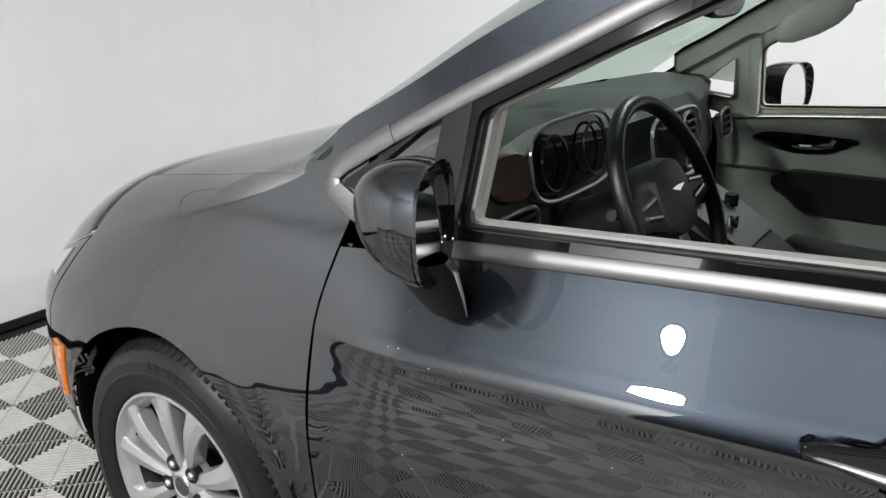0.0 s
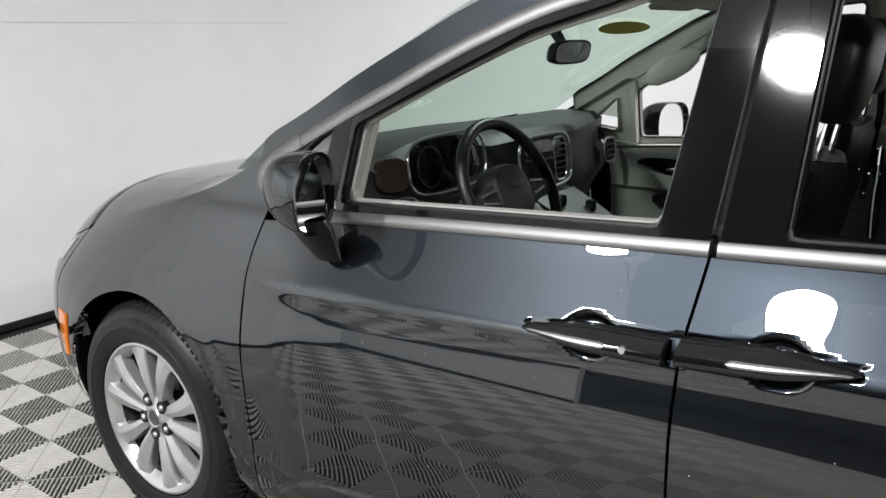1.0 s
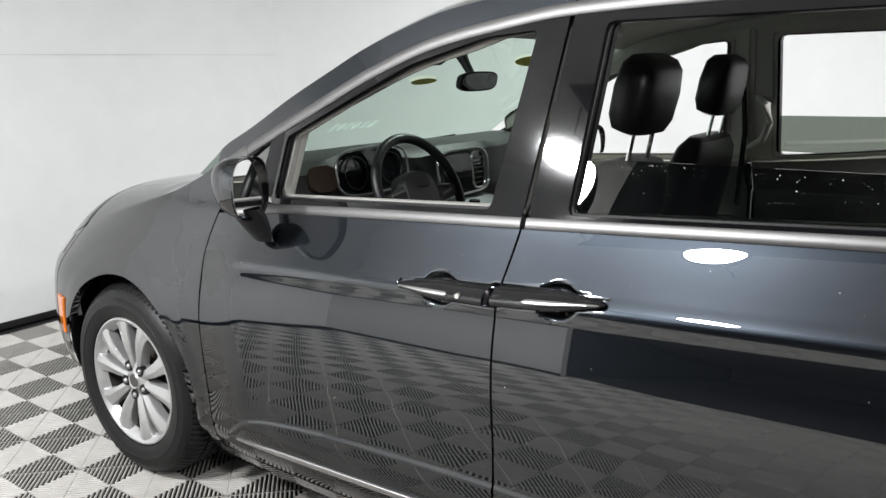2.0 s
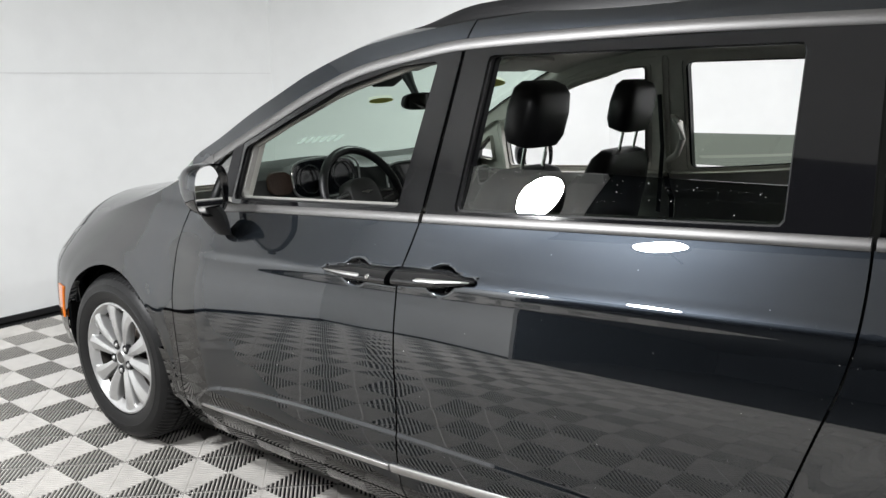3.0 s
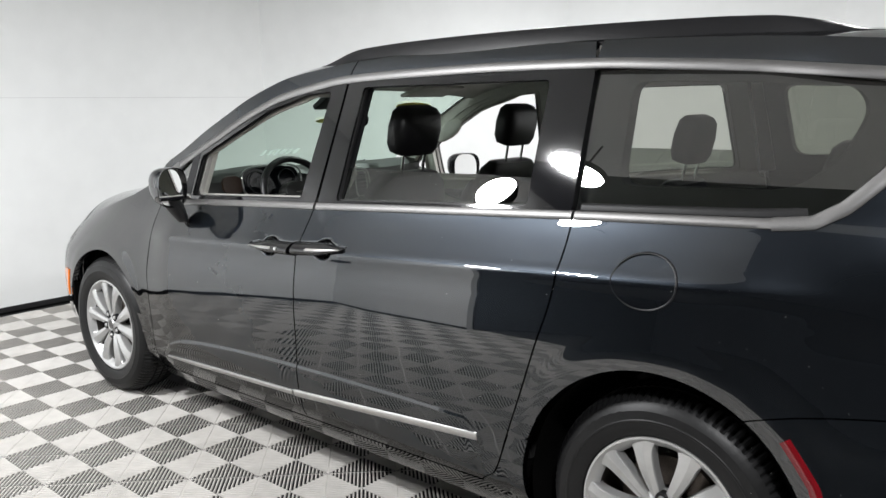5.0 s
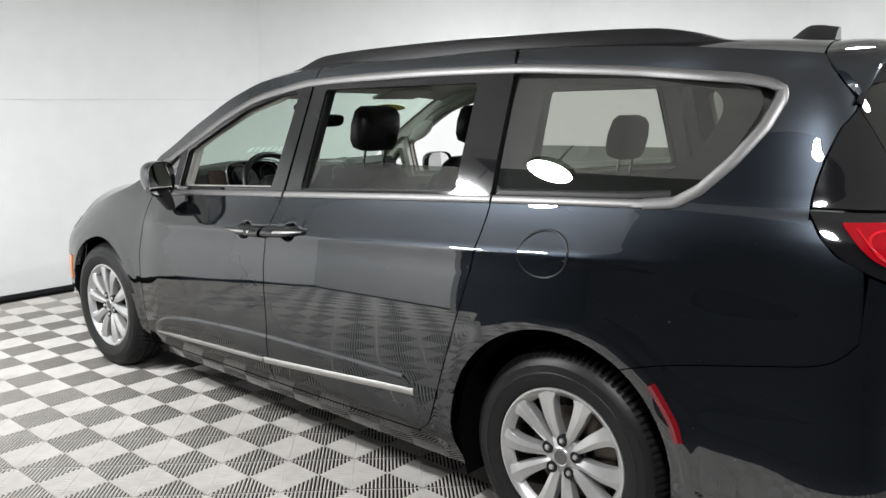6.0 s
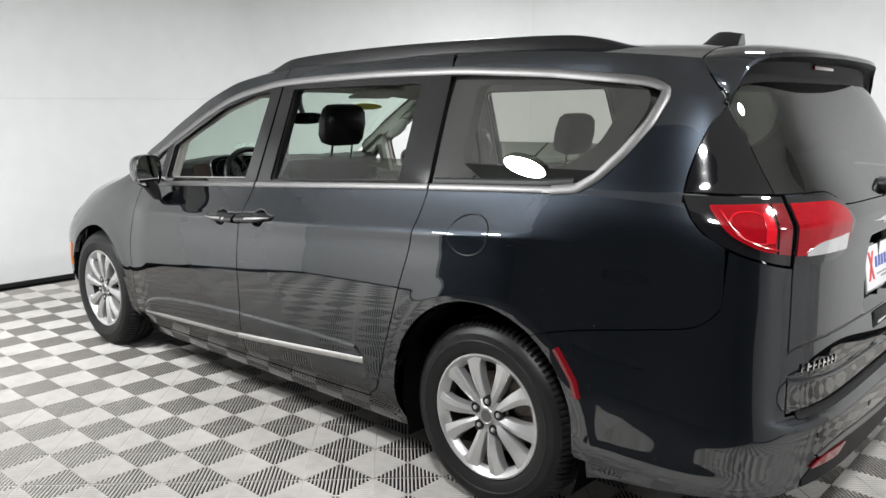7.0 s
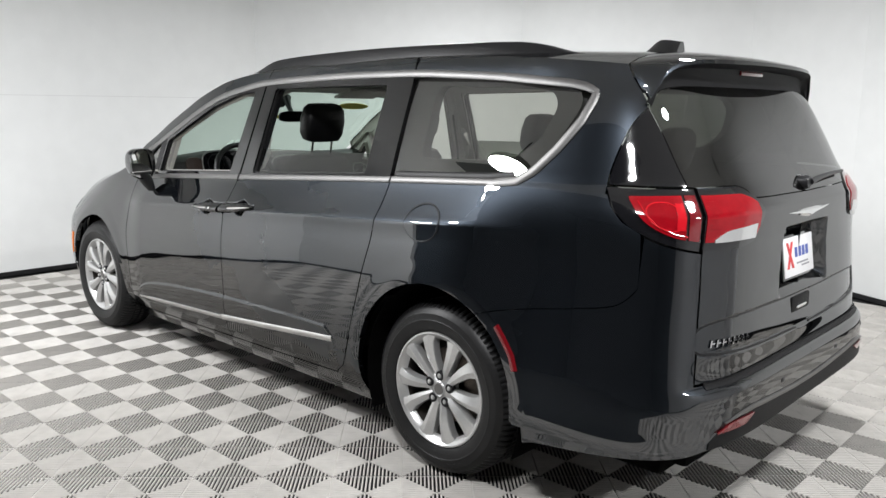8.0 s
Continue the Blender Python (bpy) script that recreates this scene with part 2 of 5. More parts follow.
half_width = smooth_curve((0.15, .86), (0.2, .905), (0.26, .95), (0.33, .985), (0.42, 1.003), (0.52, 1.005), (0.62, .999), (0.70, .990), (0.80, .976), (0.90, .963), (1.0, .948),
                          (1.05, .936), (1.1, .918), (1.115, .9105), (1.125, .9045), (1.135, .8995), (1.2, .8755), (1.3, .8392), (1.4, .8031), (1.5, .7672), (1.6, .7315), (1.65, .712), (1.69, .687), (1.72, .655))
creased_width = smooth_curve((0.15, .865), (0.2, .912), (0.26, .958), (0.33, .998), (0.42, 1.016), (0.47, 1.0185), (0.57, 1.0220), (0.62, 1.0226), (0.66, 1.0226), (0.70, 1.0220), (0.74, 1.0205), (0.78, 1.0180), (0.82, 1.0143),
                             (0.86, 1.0093), (0.89, 1.0051), (0.92, 1.0025), (0.950, 1.0017), (0.957, .9997), (0.964, .9964), (0.99, .9798), (1.02, .961), (1.05, .943), (1.07, .9315), (1.09, .9205), (1.1, .9154), (1.115, .908), (1.125, .9033), (1.135, .8992), (1.2, .8755), (1.3, .8392), (1.4, .8031), (1.5, .7672), (1.6, .7315), (1.65, .712), (1.69, .687), (1.72, .655))
fender_width = smooth_curve((0.15, .86), (0.2, .90), (0.26, .945), (0.33, .978), (0.42, .995), (0.52, .9996), (0.60, 1.0013), (0.66, 1.0014), (0.70, 1.0007), (0.74, .9987), (0.78, .9947), (0.82, .9882), (0.86, .980), (0.90, .9716), (0.95, .9605), (1.0, .948),
                            (1.05, .936), (1.1, .918), (1.115, .9105), (1.125, .9045), (1.135, .8995), (1.2, .8755), (1.3, .8392), (1.4, .8031), (1.5, .7672), (1.6, .7315), (1.65, .712), (1.69, .687), (1.72, .655))


def crease_share(u):
    a, b = min(max((u - .42) / .30, 0.0), 1.0), min(max((u - 3.15) / .5, 0.0), 1.0)
    return a * a * (3 - 2 * a) * (1 - b * b * (3 - 2 * b))


tail_end = smooth_curve((0.15, 3.95), (0.25, 4.12), (0.36, 4.205), (0.5, 4.208), (0.555, 4.206), (0.578, 4.198), (0.590, 4.178), (0.600, 4.170), (0.7, 4.165), (0.85, 4.154),
                        (1.0, 4.147), (1.06, 4.150), (1.147, 4.155), (1.18, 4.140), (1.24, 4.10), (1.393, 4.01), (1.53, 3.92), (1.6, 3.87), (1.7, 3.80))
nose_end = smooth_curve((0.15, -.88), (0.3, -.97), (0.5, -.98), (0.7, -.95), (0.85, -.86), (0.95, -.7), (1.05, -.45), (1.2, -.2), (1.7, .4))


nose_power = smooth_curve((0.5, 3.6), (0.66, 3.5), (0.8, 3.0), (0.95, 2.6), (1.1, 2.8))
tail_plain = smooth_curve((0.15, 3.95), (0.25, 4.12), (0.36, 4.200), (0.5, 4.200), (0.65, 4.178), (0.85, 4.160), (1.05, 4.158), (1.147, 4.155), (1.18, 4.140), (1.24, 4.10), (1.393, 4.01), (1.53, 3.92), (1.6, 3.87), (1.7, 3.80))
tail_power = smooth_curve((0.3, 5.7), (0.6, 5.7), (0.9, 5.6), (1.09, 5.2), (1.24, 4.7), (1.39, 5.2), (1.53, 6.5))
# what the rear quarter adds to the half width: a fuller shoulder below the roof and a flare towards the bumper's foot
tail_fuller = smooth_curve((0.2, .05), (0.26, .055), (0.31, .052), (0.36, .040), (0.45, .020), (0.553, .004), (0.7, -.012), (0.9, -.020), (1.05, -.010), (1.25, 0.0), (1.5, .022), (1.7, .022))
rise_share = smooth_curve((0.4, 0), (0.9, 1), (1.2, 1), (1.6, 0))


def ease(a, b, v):
    v = min(max((v - a) / (b - a), 0.0), 1.0)
    return v * v * (3 - 2 * v)


def skin(u, z, out=0.0):
    """A point of the van's near side: u runs as x along the flank, then round the corners to the centre line."""
    level = z - .06 * (min(max(u, .4), 3.3) - 1.6) * rise_share(z)
    share = crease_share(u)
    w = out
    if share < 1:
        w += (fender_width(level) if u < 2 else half_width(level)) * (1 - share)
    if share > 0:
        w += creased_width(level) * share
    if u < NOSE_FROM:
        a, end = NOSE_FROM - u, nose_end(z) - out
        s, c = math.sin(a), math.cos(a)
        n = nose_power(z)
        r = (abs(s) ** n + abs(c) ** n) ** (-1 / n)
        return Vector((NOSE_FROM + (end - NOSE_FROM) * s * r, -w * c * r, z))
    if u > TAIL_FROM:
        k = min(max((u - 3.97) / .12, 0.0), 1.0)
        k = k * k * (3 - 2 * k)
        a, end = u - TAIL_FROM, tail_plain(z) * (1 - k) + tail_end(z) * k + out
        s, c = math.sin(a), math.cos(a)
        n = 3 + (tail_power(z) - 3) * ease(3.2, 3.5, u)
        r = (abs(s) ** n + abs(c) ** n) ** (-1 / n)
        w += tail_fuller(z) * ease(3.2, 3.6, u)
        return Vector((TAIL_FROM + (end - TAIL_FROM) * s * r, -w * c * r, z))
    return Vector((u, -w, z))


# ---- the room ----
def wall(name, a, b, z1, mat, base=True, thick=0.08):
    """A wall from a to b in plan, with its thickness behind it (to the right of a towards b), and a black baseboard in front."""
    a, b = Vector((*a, 0)), Vector((*b, 0))
    d = (b - a).normalized()
    back = Vector((d.y, -d.x, 0)) * thick
    bm = bmesh.new()
    lo = [bm.verts.new(p) for p in (a, b, b + back, a + back)]
    hi = [bm.verts.new(v.co + Vector((0, 0, z1))) for v in lo]
    for i in range(4):
        bm.faces.new((lo[i], lo[(i + 1) % 4], hi[(i + 1) % 4], hi[i]))
    bm.faces.new(lo[::-1])
    bm.faces.new(hi)
    ob = tagged(part(name, bm, mat, None, smooth=False), "smooth white panelled wall of a photo booth", "wall", kind="structure")
    if base:
        bm = bmesh.new()
        f = -back.normalized() * 0.012
        lo = [bm.verts.new(p) for p in (a + f * .1, b + f * .1, b + f, a + f)]
        hi = [bm.verts.new(v.co + Vector((0, 0, 0.038))) for v in lo]
        for i in range(4):
            bm.faces.new((lo[i], lo[(i + 1) % 4], hi[(i + 1) % 4], hi[i]))
        bm.faces.new(hi)
        tagged(part("baseboard", bm, BASE_BLACK, None, smooth=False), "narrow black rubber baseboard along the wall", "baseboard", kind="structure")
    return ob


ROOM_Z = 3.4
CORNERS = [(-0.1, -4.3), (-2.1, -4.3), (-2.1, 1.75), (0.0, 3.55), (2.2, 4.05), (3.22, 3.78), (6.5, 2.2), (9.0, 0.0), (9.0, -4.3)]
NAMES = ["wall_south", "wall_west", "wall_corner", "wall_north", "wall_north_east", "wall_bend", "wall_far", "wall_east"]
# the unseen far and east walls get the dimmed colour in place of less light
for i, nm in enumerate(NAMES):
    wall(nm, CORNERS[i + 1], CORNERS[i], ROOM_Z, DIMMED_WALL if nm in ("wall_far", "wall_east") else WALL_WHITE)
# the dark workshop beyond the open side
DARK = [(-0.1, -4.4), (-0.1, -9.0), (9.1, -9.0), (9.1, -4.3)]
for i, nm in enumerate(["wall_side", "wall_back", "wall_end"]):
    tagged(wall(nm, DARK[i], DARK[i + 1], ROOM_Z, DARK_WALL, base=False), "dark unlit wall of the workshop behind the booth")

bm = bmesh.new()
add_box(bm, (-2.3, -3.25, ROOM_Z), (9.3, 4.3, ROOM_Z + .1))
add_box(bm, (-2.3, -4.4, ROOM_Z), (-.1, -3.25, ROOM_Z + .1))
tagged(part("ceiling", bm, CEILING_WHITE, None, smooth=False), "white booth ceiling with hanging round lamps", "ceiling", kind="structure")
bm = bmesh.new()
add_box(bm, (-.1, -9.2, ROOM_Z + .004), (9.3, -3.25, ROOM_Z + .1))
tagged(part("ceiling_workshop", bm, DARK_WALL, None, smooth=False), "dark unlit ceiling of the workshop beside the booth", "ceiling", kind="structure")

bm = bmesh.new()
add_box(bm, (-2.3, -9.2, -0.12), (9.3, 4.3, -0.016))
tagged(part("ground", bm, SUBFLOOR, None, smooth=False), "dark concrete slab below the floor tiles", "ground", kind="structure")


def round_lamp(x, y, watts):
    t = thing("ceiling_lamp", "round black high-bay lamp with a white glowing disc", "lamp", (x, y, LAMP_Z), "hanging lamps")
    bm = bmesh.new()
    add_lathe(bm, [(0.0, .14), (.06, .14), (.08, .10), (.17, .06), (.182, .03), (.182, 0.0), (.168, 0.0)], 40, "z")
    part("housing", bm, LAMP_BODY, t)
    bm = bmesh.new()
    add_lathe(bm, [(0.0, .003), (.168, .003)], 40, "z")
    part("diffuser", bm, LAMP_GLOW, t, "glowing white diffuser")
    bm = bmesh.new()
    add_tube(bm, [(0, 0, .14), (0, 0, ROOM_Z - LAMP_Z)], .008, 8)
    part("rod", bm, LAMP_BODY, t)
    data = bpy.data.lights.new("lamp_light", "AREA")
    data.spread = radians(175)
    data.shape, data.size, data.energy, data.color = "DISK", .335, watts, (0.985, 0.997, 1.02)
    lo = new("lamp_light", data)
    lo.location, lo.parent = (0, 0, -.004), t
    return t


for x, y, watts in LAMPS:
    round_lamp(x, y, watts)

# fine horizontal sheet joint along the west wall
bm = bmesh.new()
add_box(bm, (-2.1005, -4.28, 1.5305), (-2.0965, 1.74, 1.5335))
tagged(part("trim", bm, JOINT, None, smooth=False), "thin grey joint strip between two wall sheets", "trim", kind="structure")


# ---- the van ----
van = thing("minivan", "glossy dark grey minivan with chrome trim and lowered front windows", "minivan", (0, AXIS_Y, 0))


def panel(left, right, bottom, top, nu=24, nv=16, out=0.0, gap=0.003, lip=0.022, wave=None, crown=None, rims="lrbt", into=None):
    """A body panel on the skin between two seams (u by height) and two edges (height by u), with folded-in rims on the sides named. gap: one, or left, right, bottom, top."""
    bm = into or bmesh.new()
    facing = bm.verts.layers.float_vector.get("facing") or bm.verts.layers.float_vector.new("facing")
    gl, gr, gb, gt = gap if isinstance(gap, tuple) else (gap,) * 4
    rows = []
    for j in range(nv + 1):
        t = j / nv
        row = []
        for i in range(nu + 1):
            s = i / nu
            u, z = .5, .6
            for _ in range(8):
                u = (left(z) + gl) * (1 - s) + (right(z) - gr) * s
                z = (bottom(u) + gb) * (1 - t) + (top(u) - gt) * t
            row.append((u, z))
        rows.append(row)

    def at(u, z):
        return skin(u, z, out + (wave(u, z) if wave else 0))

    def turned(u, z):
        return (at(u + .002, z) - at(u - .002, z)).cross(at(u, z + .002) - at(u, z - .002)).normalized()

    vs = add_grid(bm, [[at(u, z) for u, z in row] for row in rows])
    for j in range(nv + 1):
        for i in range(nu + 1):
            vs[j][i][facing] = turned(*rows[j][i])
    over = -1
    if crown:                                  # carry the top edge on over the shoulder
        cols = [i for i in range(nu + 1) if rows[nv][i][0] <= .455]
        over = cols[-1]
        last = [vs[nv][i] for i in cols]
        for k in range(1, 9):
            g = 1 - CROWN * k / 8
            nxt = []
            for i in cols:
                u = rows[nv][i][0]
                v = bm.verts.new(crown(u, g))
                v[facing] = (crown(u + .002, g) - crown(u - .002, g)).cross(crown(u, g - .002) - crown(u, g + .002)).normalized()
                nxt.append(v)
            for i in range(len(cols) - 1):
                bm.faces.new((last[i], last[i + 1], nxt[i + 1], nxt[i]))
            last = nxt
    sides = {"b": [(0, i) for i in range(nu + 1)], "r": [(j, nu) for j in range(nv + 1)], "t": [(nv, i) for i in range(nu, -1, -1)], "l": [(j, 0) for j in range(nv, -1, -1)]}
    for side in rims:
        edge = [(j, i) for j, i in sides[side] if not (side == "t" and i < over)]
        inner = [bm.verts.new(skin(*rows[j][i], out - lip)) for j, i in edge]
        for k in range(len(edge) - 1):
            (j, i), (q, p) = edge[k], edge[k + 1]
            bm.faces.new((vs[j][i], vs[q][p], inner[k + 1], inner[k]))
    return bm


def ring(outer, inner, out=0.0, depth=0.03, n=120):
    """A frame on the skin between two closed outlines (u, height), with depth at both rims."""
    bm = bmesh.new()
    o, i = resample(outer, n, True), resample(inner, n, True)
    a = [bm.verts.new(skin(*p, out)) for p in o]
    b = [bm.verts.new(skin(*p, out)) for p in i]
    c = [bm.verts.new(skin(*p, out - depth)) for p in i]
    d = [bm.verts.new(skin(*p, out - depth)) for p in o]
    for k in range(n):
        q = (k + 1) % n
        bm.faces.new((a[k], a[q], b[q], b[k]))
        bm.faces.new((b[k], b[q], c[q], c[k]))
        bm.faces.new((d[k], d[q], a[q], a[k]))
    return bm


def ribbon(line, width, out=0.005, n=80, back=0.01, lift=0.0012, taper=None):
    """A rounded strip along a line (u, height) of the skin; width in metres across, in the plane of the skin."""
    bm = bmesh.new()
    pts = resample(line, n)
    rows = []
    for k, (u, z) in enumerate(pts):
        a, b = pts[max(k - 1, 0)], pts[min(k + 1, n - 1)]
        du, dz = b[0] - a[0], b[1] - a[1]
        l = math.hypot(du, dz)
        nu_, nz_ = -dz / l, du / l
        w = (taper(k / (n - 1)) if taper else 1.0) * width / 2
        rows.append([skin(u + nu_ * w * f, z + nz_ * w * f, o) for f, o in ((-1, -back), (-1, out - .002), (-.8, out), (0, out + lift), (.8, out), (1, out - .002), (1, -back))])
    vs = add_grid(bm, rows)
    bm.faces.new(vs[0])
    bm.faces.new(vs[-1][::-1])
    return bm


def both_sides(name, make, mat, parent=None, label=""):
    parent = parent or van
    bm = make()
    twin = bm.copy()
    a = part(name, bm, mat, parent, label)
    b = part(name, flip_y(twin), mat, parent, label)
    return a, b


# seams, as u by height, and edges, as height by u
seam_fender = smooth_curve((.2, .49), (.27, .50), (.45, .523), (.59, .512), (.71, .501), (.81, .498), (.91, .503), (1.01, .526), (1.08, .543), (1.15, .56))
seam_door = smooth_curve((.2, 1.598), (.285, 1.601), (.424, 1.609), (.578, 1.610), (.745, 1.601), (.85, 1.598), (.97, 1.602), (1.12, 1.612), (1.34, 1.626), (1.6, 1.638), (1.7, 1.672))
seam_slide = smooth_curve((.2, 2.46), (.3, 2.49), (.35, 2.55), (.483, 2.605), (.65, 2.662), (.811, 2.71), (.95, 2.75), (1.04, 2.763), (1.196, 2.755), (1.525, 2.722), (1.645, 2.708), (1.7, 2.69))
belt_low = smooth_curve((.5, 1.03), (.88, 1.062), (1.61, 1.107), (2.75, 1.176), (3.33, 1.207), (3.5, 1.215))
belt_top = lambda u: belt_low(u) + .022
sill = smooth_curve((.4, .24), (1.58, .272), (2.48, .298), (2.7, .31))
hood_edge = smooth_curve((-1.07, .70), (-.6, .72), (-.3, .79), (-.14, .88), (0.0, .95), (.11, 1.005), (.25, 1.07), (.4, 1.14), (.47, 1.18), (.55, 1.2))
chrome_mid = smooth_curve((.47, 1.145), (.60, 1.22), (.75, 1.300), (.83, 1.34), (1.06, 1.455), (1.25, 1.527), (1.43, 1.566), (1.63, 1.597), (2.04, 1.617), (2.4, 1.627), (2.71, 1.629), (2.97, 1.62), (3.24, 1.607), (3.517, 1.591), (3.676, 1.579), (3.76, 1.566), (3.81, 1.564))
edge_z = smooth_curve((.44, 1.205), (.6, 1.29), (.74, 1.375), (.9, 1.46), (1.0, 1.512), (1.15, 1.572), (1.25, 1.604), (1.48, 1.643), (1.67, 1.668), (2.0, 1.69), (2.65, 1.70), (3.2, 1.688), (3.607, 1.669), (3.926, 1.645), (3.97, 1.64))


def step(a, b, v):
    v = min(max((v - a) / (b - a), 0.0), 1.0)
    return v * v * (3 - 2 * v)


scallop_z = smooth_curve((.60, .34), (.64, .37), (.70, .41), (.8, .44), (1.1, .475), (1.57, .50), (2.22, .516), (2.44, .515), (2.485, .485), (2.51, .45))


GRIPS = ((1.318, 1.600, .949, .961), (1.590, 1.862, .964, .990))
CUPS = ((1.434, .952), (1.752, .976))     # finger bowls behind the door handles


def flank(u, z):
    """The shoulder above the crease, fuller towards the rear, and the raised lower field round the moulding."""
    level = z - .06 * (min(u, 3.3) - 1.6)
    w = 0.0
    if 1.5 < u < 3.35 and .33 < level < 1.085:
        x = min((1.085 - level) / .128, 1.0)
        w = .0085 * x * x * (1.5 - .5 * x) * step(.33, .52, level) * step(1.5, 2.0, u) * (1 - step(2.9, 3.35, u))
    for cu, cz in CUPS:
        r = math.hypot((u - cu) / .057, (z - cz) / .042)
        if r < 1:
            w -= .022 * (1 - step(.45, 1.0, r))
    for a, b, za, zb in GRIPS:
        if a - .03 < u < b + .03 and abs(z - za) < .12:
            g = min(max((u - a) / (b - a), 0.0), 1.0)
            far = g if a < 1.5 else 1 - g                # narrows towards the tip of the grip
            r = math.hypot(u - a - (b - a) * g, z - za - (zb - za) * g) / (.011 + .0155 * step(0, .5, far))
            w -= .0045 * (1 - step(.7, 1.0, r))
    if .6 < u < 2.51:
        w += .005 * step(-.009, .009, scallop_z(u) - z) * (1 - step(.02, .16, scallop_z(u) - z))
    return w


def arch(cx, r_x, r_z, cz, low):
    def f(u):
        d = (skin(u, .5).x - cx) / r_x
        return max(low(u), cz + r_z * math.sqrt(max(1 - d * d, 0.0)))
    return f


arch_front = arch(.02, .43, .405, .36, lambda u: .22)
arch_rear = arch(3.09, .425, .445, .362, lambda u: .25)


def lip_wave(cx, cz, r):
    """A raised flat lip round a wheel opening."""
    def w(u, z):
        p = skin(u, z)
        d = math.hypot(p.x - cx, (z - cz) * .96) - r
        return .0025 * (1 - step(.03, .10, d))
    return w


const = lambda c: (lambda q: c)
front_lip, rear_lip = lip_wave(.02, .36, .40), lip_wave(3.09, .362, .425)
bonnet_z = smooth_curve((-.97, .73), (-.88, .825), (-.75, .895), (-.6, .955), (-.4, 1.01), (-.2, 1.04), (0.0, 1.06), (.1, 1.07))
CROWN = .20                        # share of the half width that the fender covers on top


def bonnet_point(u, g):
    f = (u + 1.07) / (.455 + 1.07)
    e = skin(u, hood_edge(u))
    cx = -.93 + (.0 + .93) * step(0, 1, f) ** .9
    x = cx + (e.x - cx) * abs(g) ** 2.2
    top = min(bonnet_z(x), 1.085)
    top += max(e.z - top, 0.0) * (1 - step(.05, .3, u))
    return Vector((x, e.y * g, e.z + (top - e.z) * (1 - abs(g) ** 8)))


def fender():
    bm = panel(const(-.16), seam_fender, lambda u: max(arch_front(u), .5), hood_edge, 80, 40, gap=(.003, .003, 0, 0), wave=front_lip, crown=bonnet_point)
    return panel(lambda z: .02 + .43 * math.sqrt(max(1 - (max(z - .36, 0) / .405) ** 2, 0)), seam_fender, const(.2), const(.5), 10, 16, gap=(.0, .003, 0, 0), wave=front_lip, rims="lrb", into=bm)


def arch_nose(z):
    """Where the front edge of the wheel opening lies along the skin."""
    x = .02 - .43 * math.sqrt(max(1 - (max(z - .36, 0) / .405) ** 2, 0))
    a, b = -.4, .3
    for _ in range(24):
        m = (a + b) / 2
        a, b = (m, b) if skin(m, .5).x < x else (a, m)
    return a


both_sides("fender", fender, PAINT)
both_sides("front_bumper_foot", lambda: panel(const(-.162), arch_nose, const(.2), const(.5), 10, 18, gap=(0, 0, 0, -.001), wave=front_lip, rims="b"), PAINT)
both_sides("front_door", lambda: panel(seam_fender, seam_door, sill, belt_low, 136, 144, wave=flank), PAINT)
both_sides("sliding_door", lambda: panel(seam_door, seam_slide, sill, belt_low, 136, 144, wave=flank), PAINT)
both_sides("sill_panel", lambda: panel(const(.46), const(2.655), const(.17), lambda u: sill(u) - .002, 50, 6), PAINT)
bumper_seam = smooth_curve((3.3, .72), (3.34, .737), (3.7, .819), (3.82, .85), (3.86, .886), (3.878, .915))
quarter_right = smooth_curve((.7, 3.88), (.886, 3.866), (.912, 3.878), (.994, 3.88), (1.088, 3.877), (1.128, 3.821), (1.175, 3.791), (1.224, 3.783))


def quarter_low(u):
    return max(arch_rear(u), bumper_seam(u) if u > 3.3 else .5)


quarter_top = lambda u: belt_low(u) if u < 3.33 else 1.211
def quarter_panel():
    bm = panel(seam_slide, quarter_right, quarter_low, quarter_top, 110, 50, gap=(.003, .003, .002, 0), wave=lambda u, z: flank(u, z) + rear_lip(u, z))
    return panel(seam_slide, lambda z: 3.09 - .425 * math.sqrt(max(1 - (max(z - .362, 0) / .445) ** 2, 0)), const(.2), const(.502), 12, 20, gap=(.003, 0, 0, 0), wave=rear_lip, rims="lrb", into=bm)


both_sides("quarter_panel", quarter_panel, PAINT)
pillar_left = smooth_curve((1.2, 3.331), (1.215, 3.403), (1.231, 3.464), (1.274, 3.536), (1.354, 3.632), (1.456, 3.732), (1.539, 3.783), (1.57, 3.783))
pillar_right = smooth_curve((1.2, 3.776), (1.236, 3.785), (1.273, 3.797), (1.348, 3.831), (1.442, 3.892), (1.514, 3.957), (1.574, 3.939), (1.617, 3.928), (1.66, 3.926))
both_sides("rear_pillar", lambda: panel(pillar_left, pillar_right, const(1.211), const(1.566), 24, 30, gap=(.003, .003, 0, 0)), PAINT)
roof_base = lambda u: chrome_mid(u) + .012 if u < 3.76 else 1.566
both_sides("roof_side", lambda: panel(const(2.71), pillar_right, roof_base, edge_z, 50, 8, gap=(.003, .003, 0, 0)), PAINT)
both_sides("sliding_door_top", lambda: panel(seam_door, seam_slide, roof_base, edge_z, 40, 8, gap=(.003, .003, 0, .002)), PAINT)
both_sides("front_pillar", lambda: panel(const(.455), seam_door, roof_base, edge_z, 50, 8, gap=(.002, .003, 0, 0)), PAINT)
bumper_low = smooth_curve((3.4, .25), (3.53, .288), (3.611, .322), (3.707, .336), (3.9, .36), (4.02, .372), (4.1, .388), (4.3, .392), (4.78, .392))


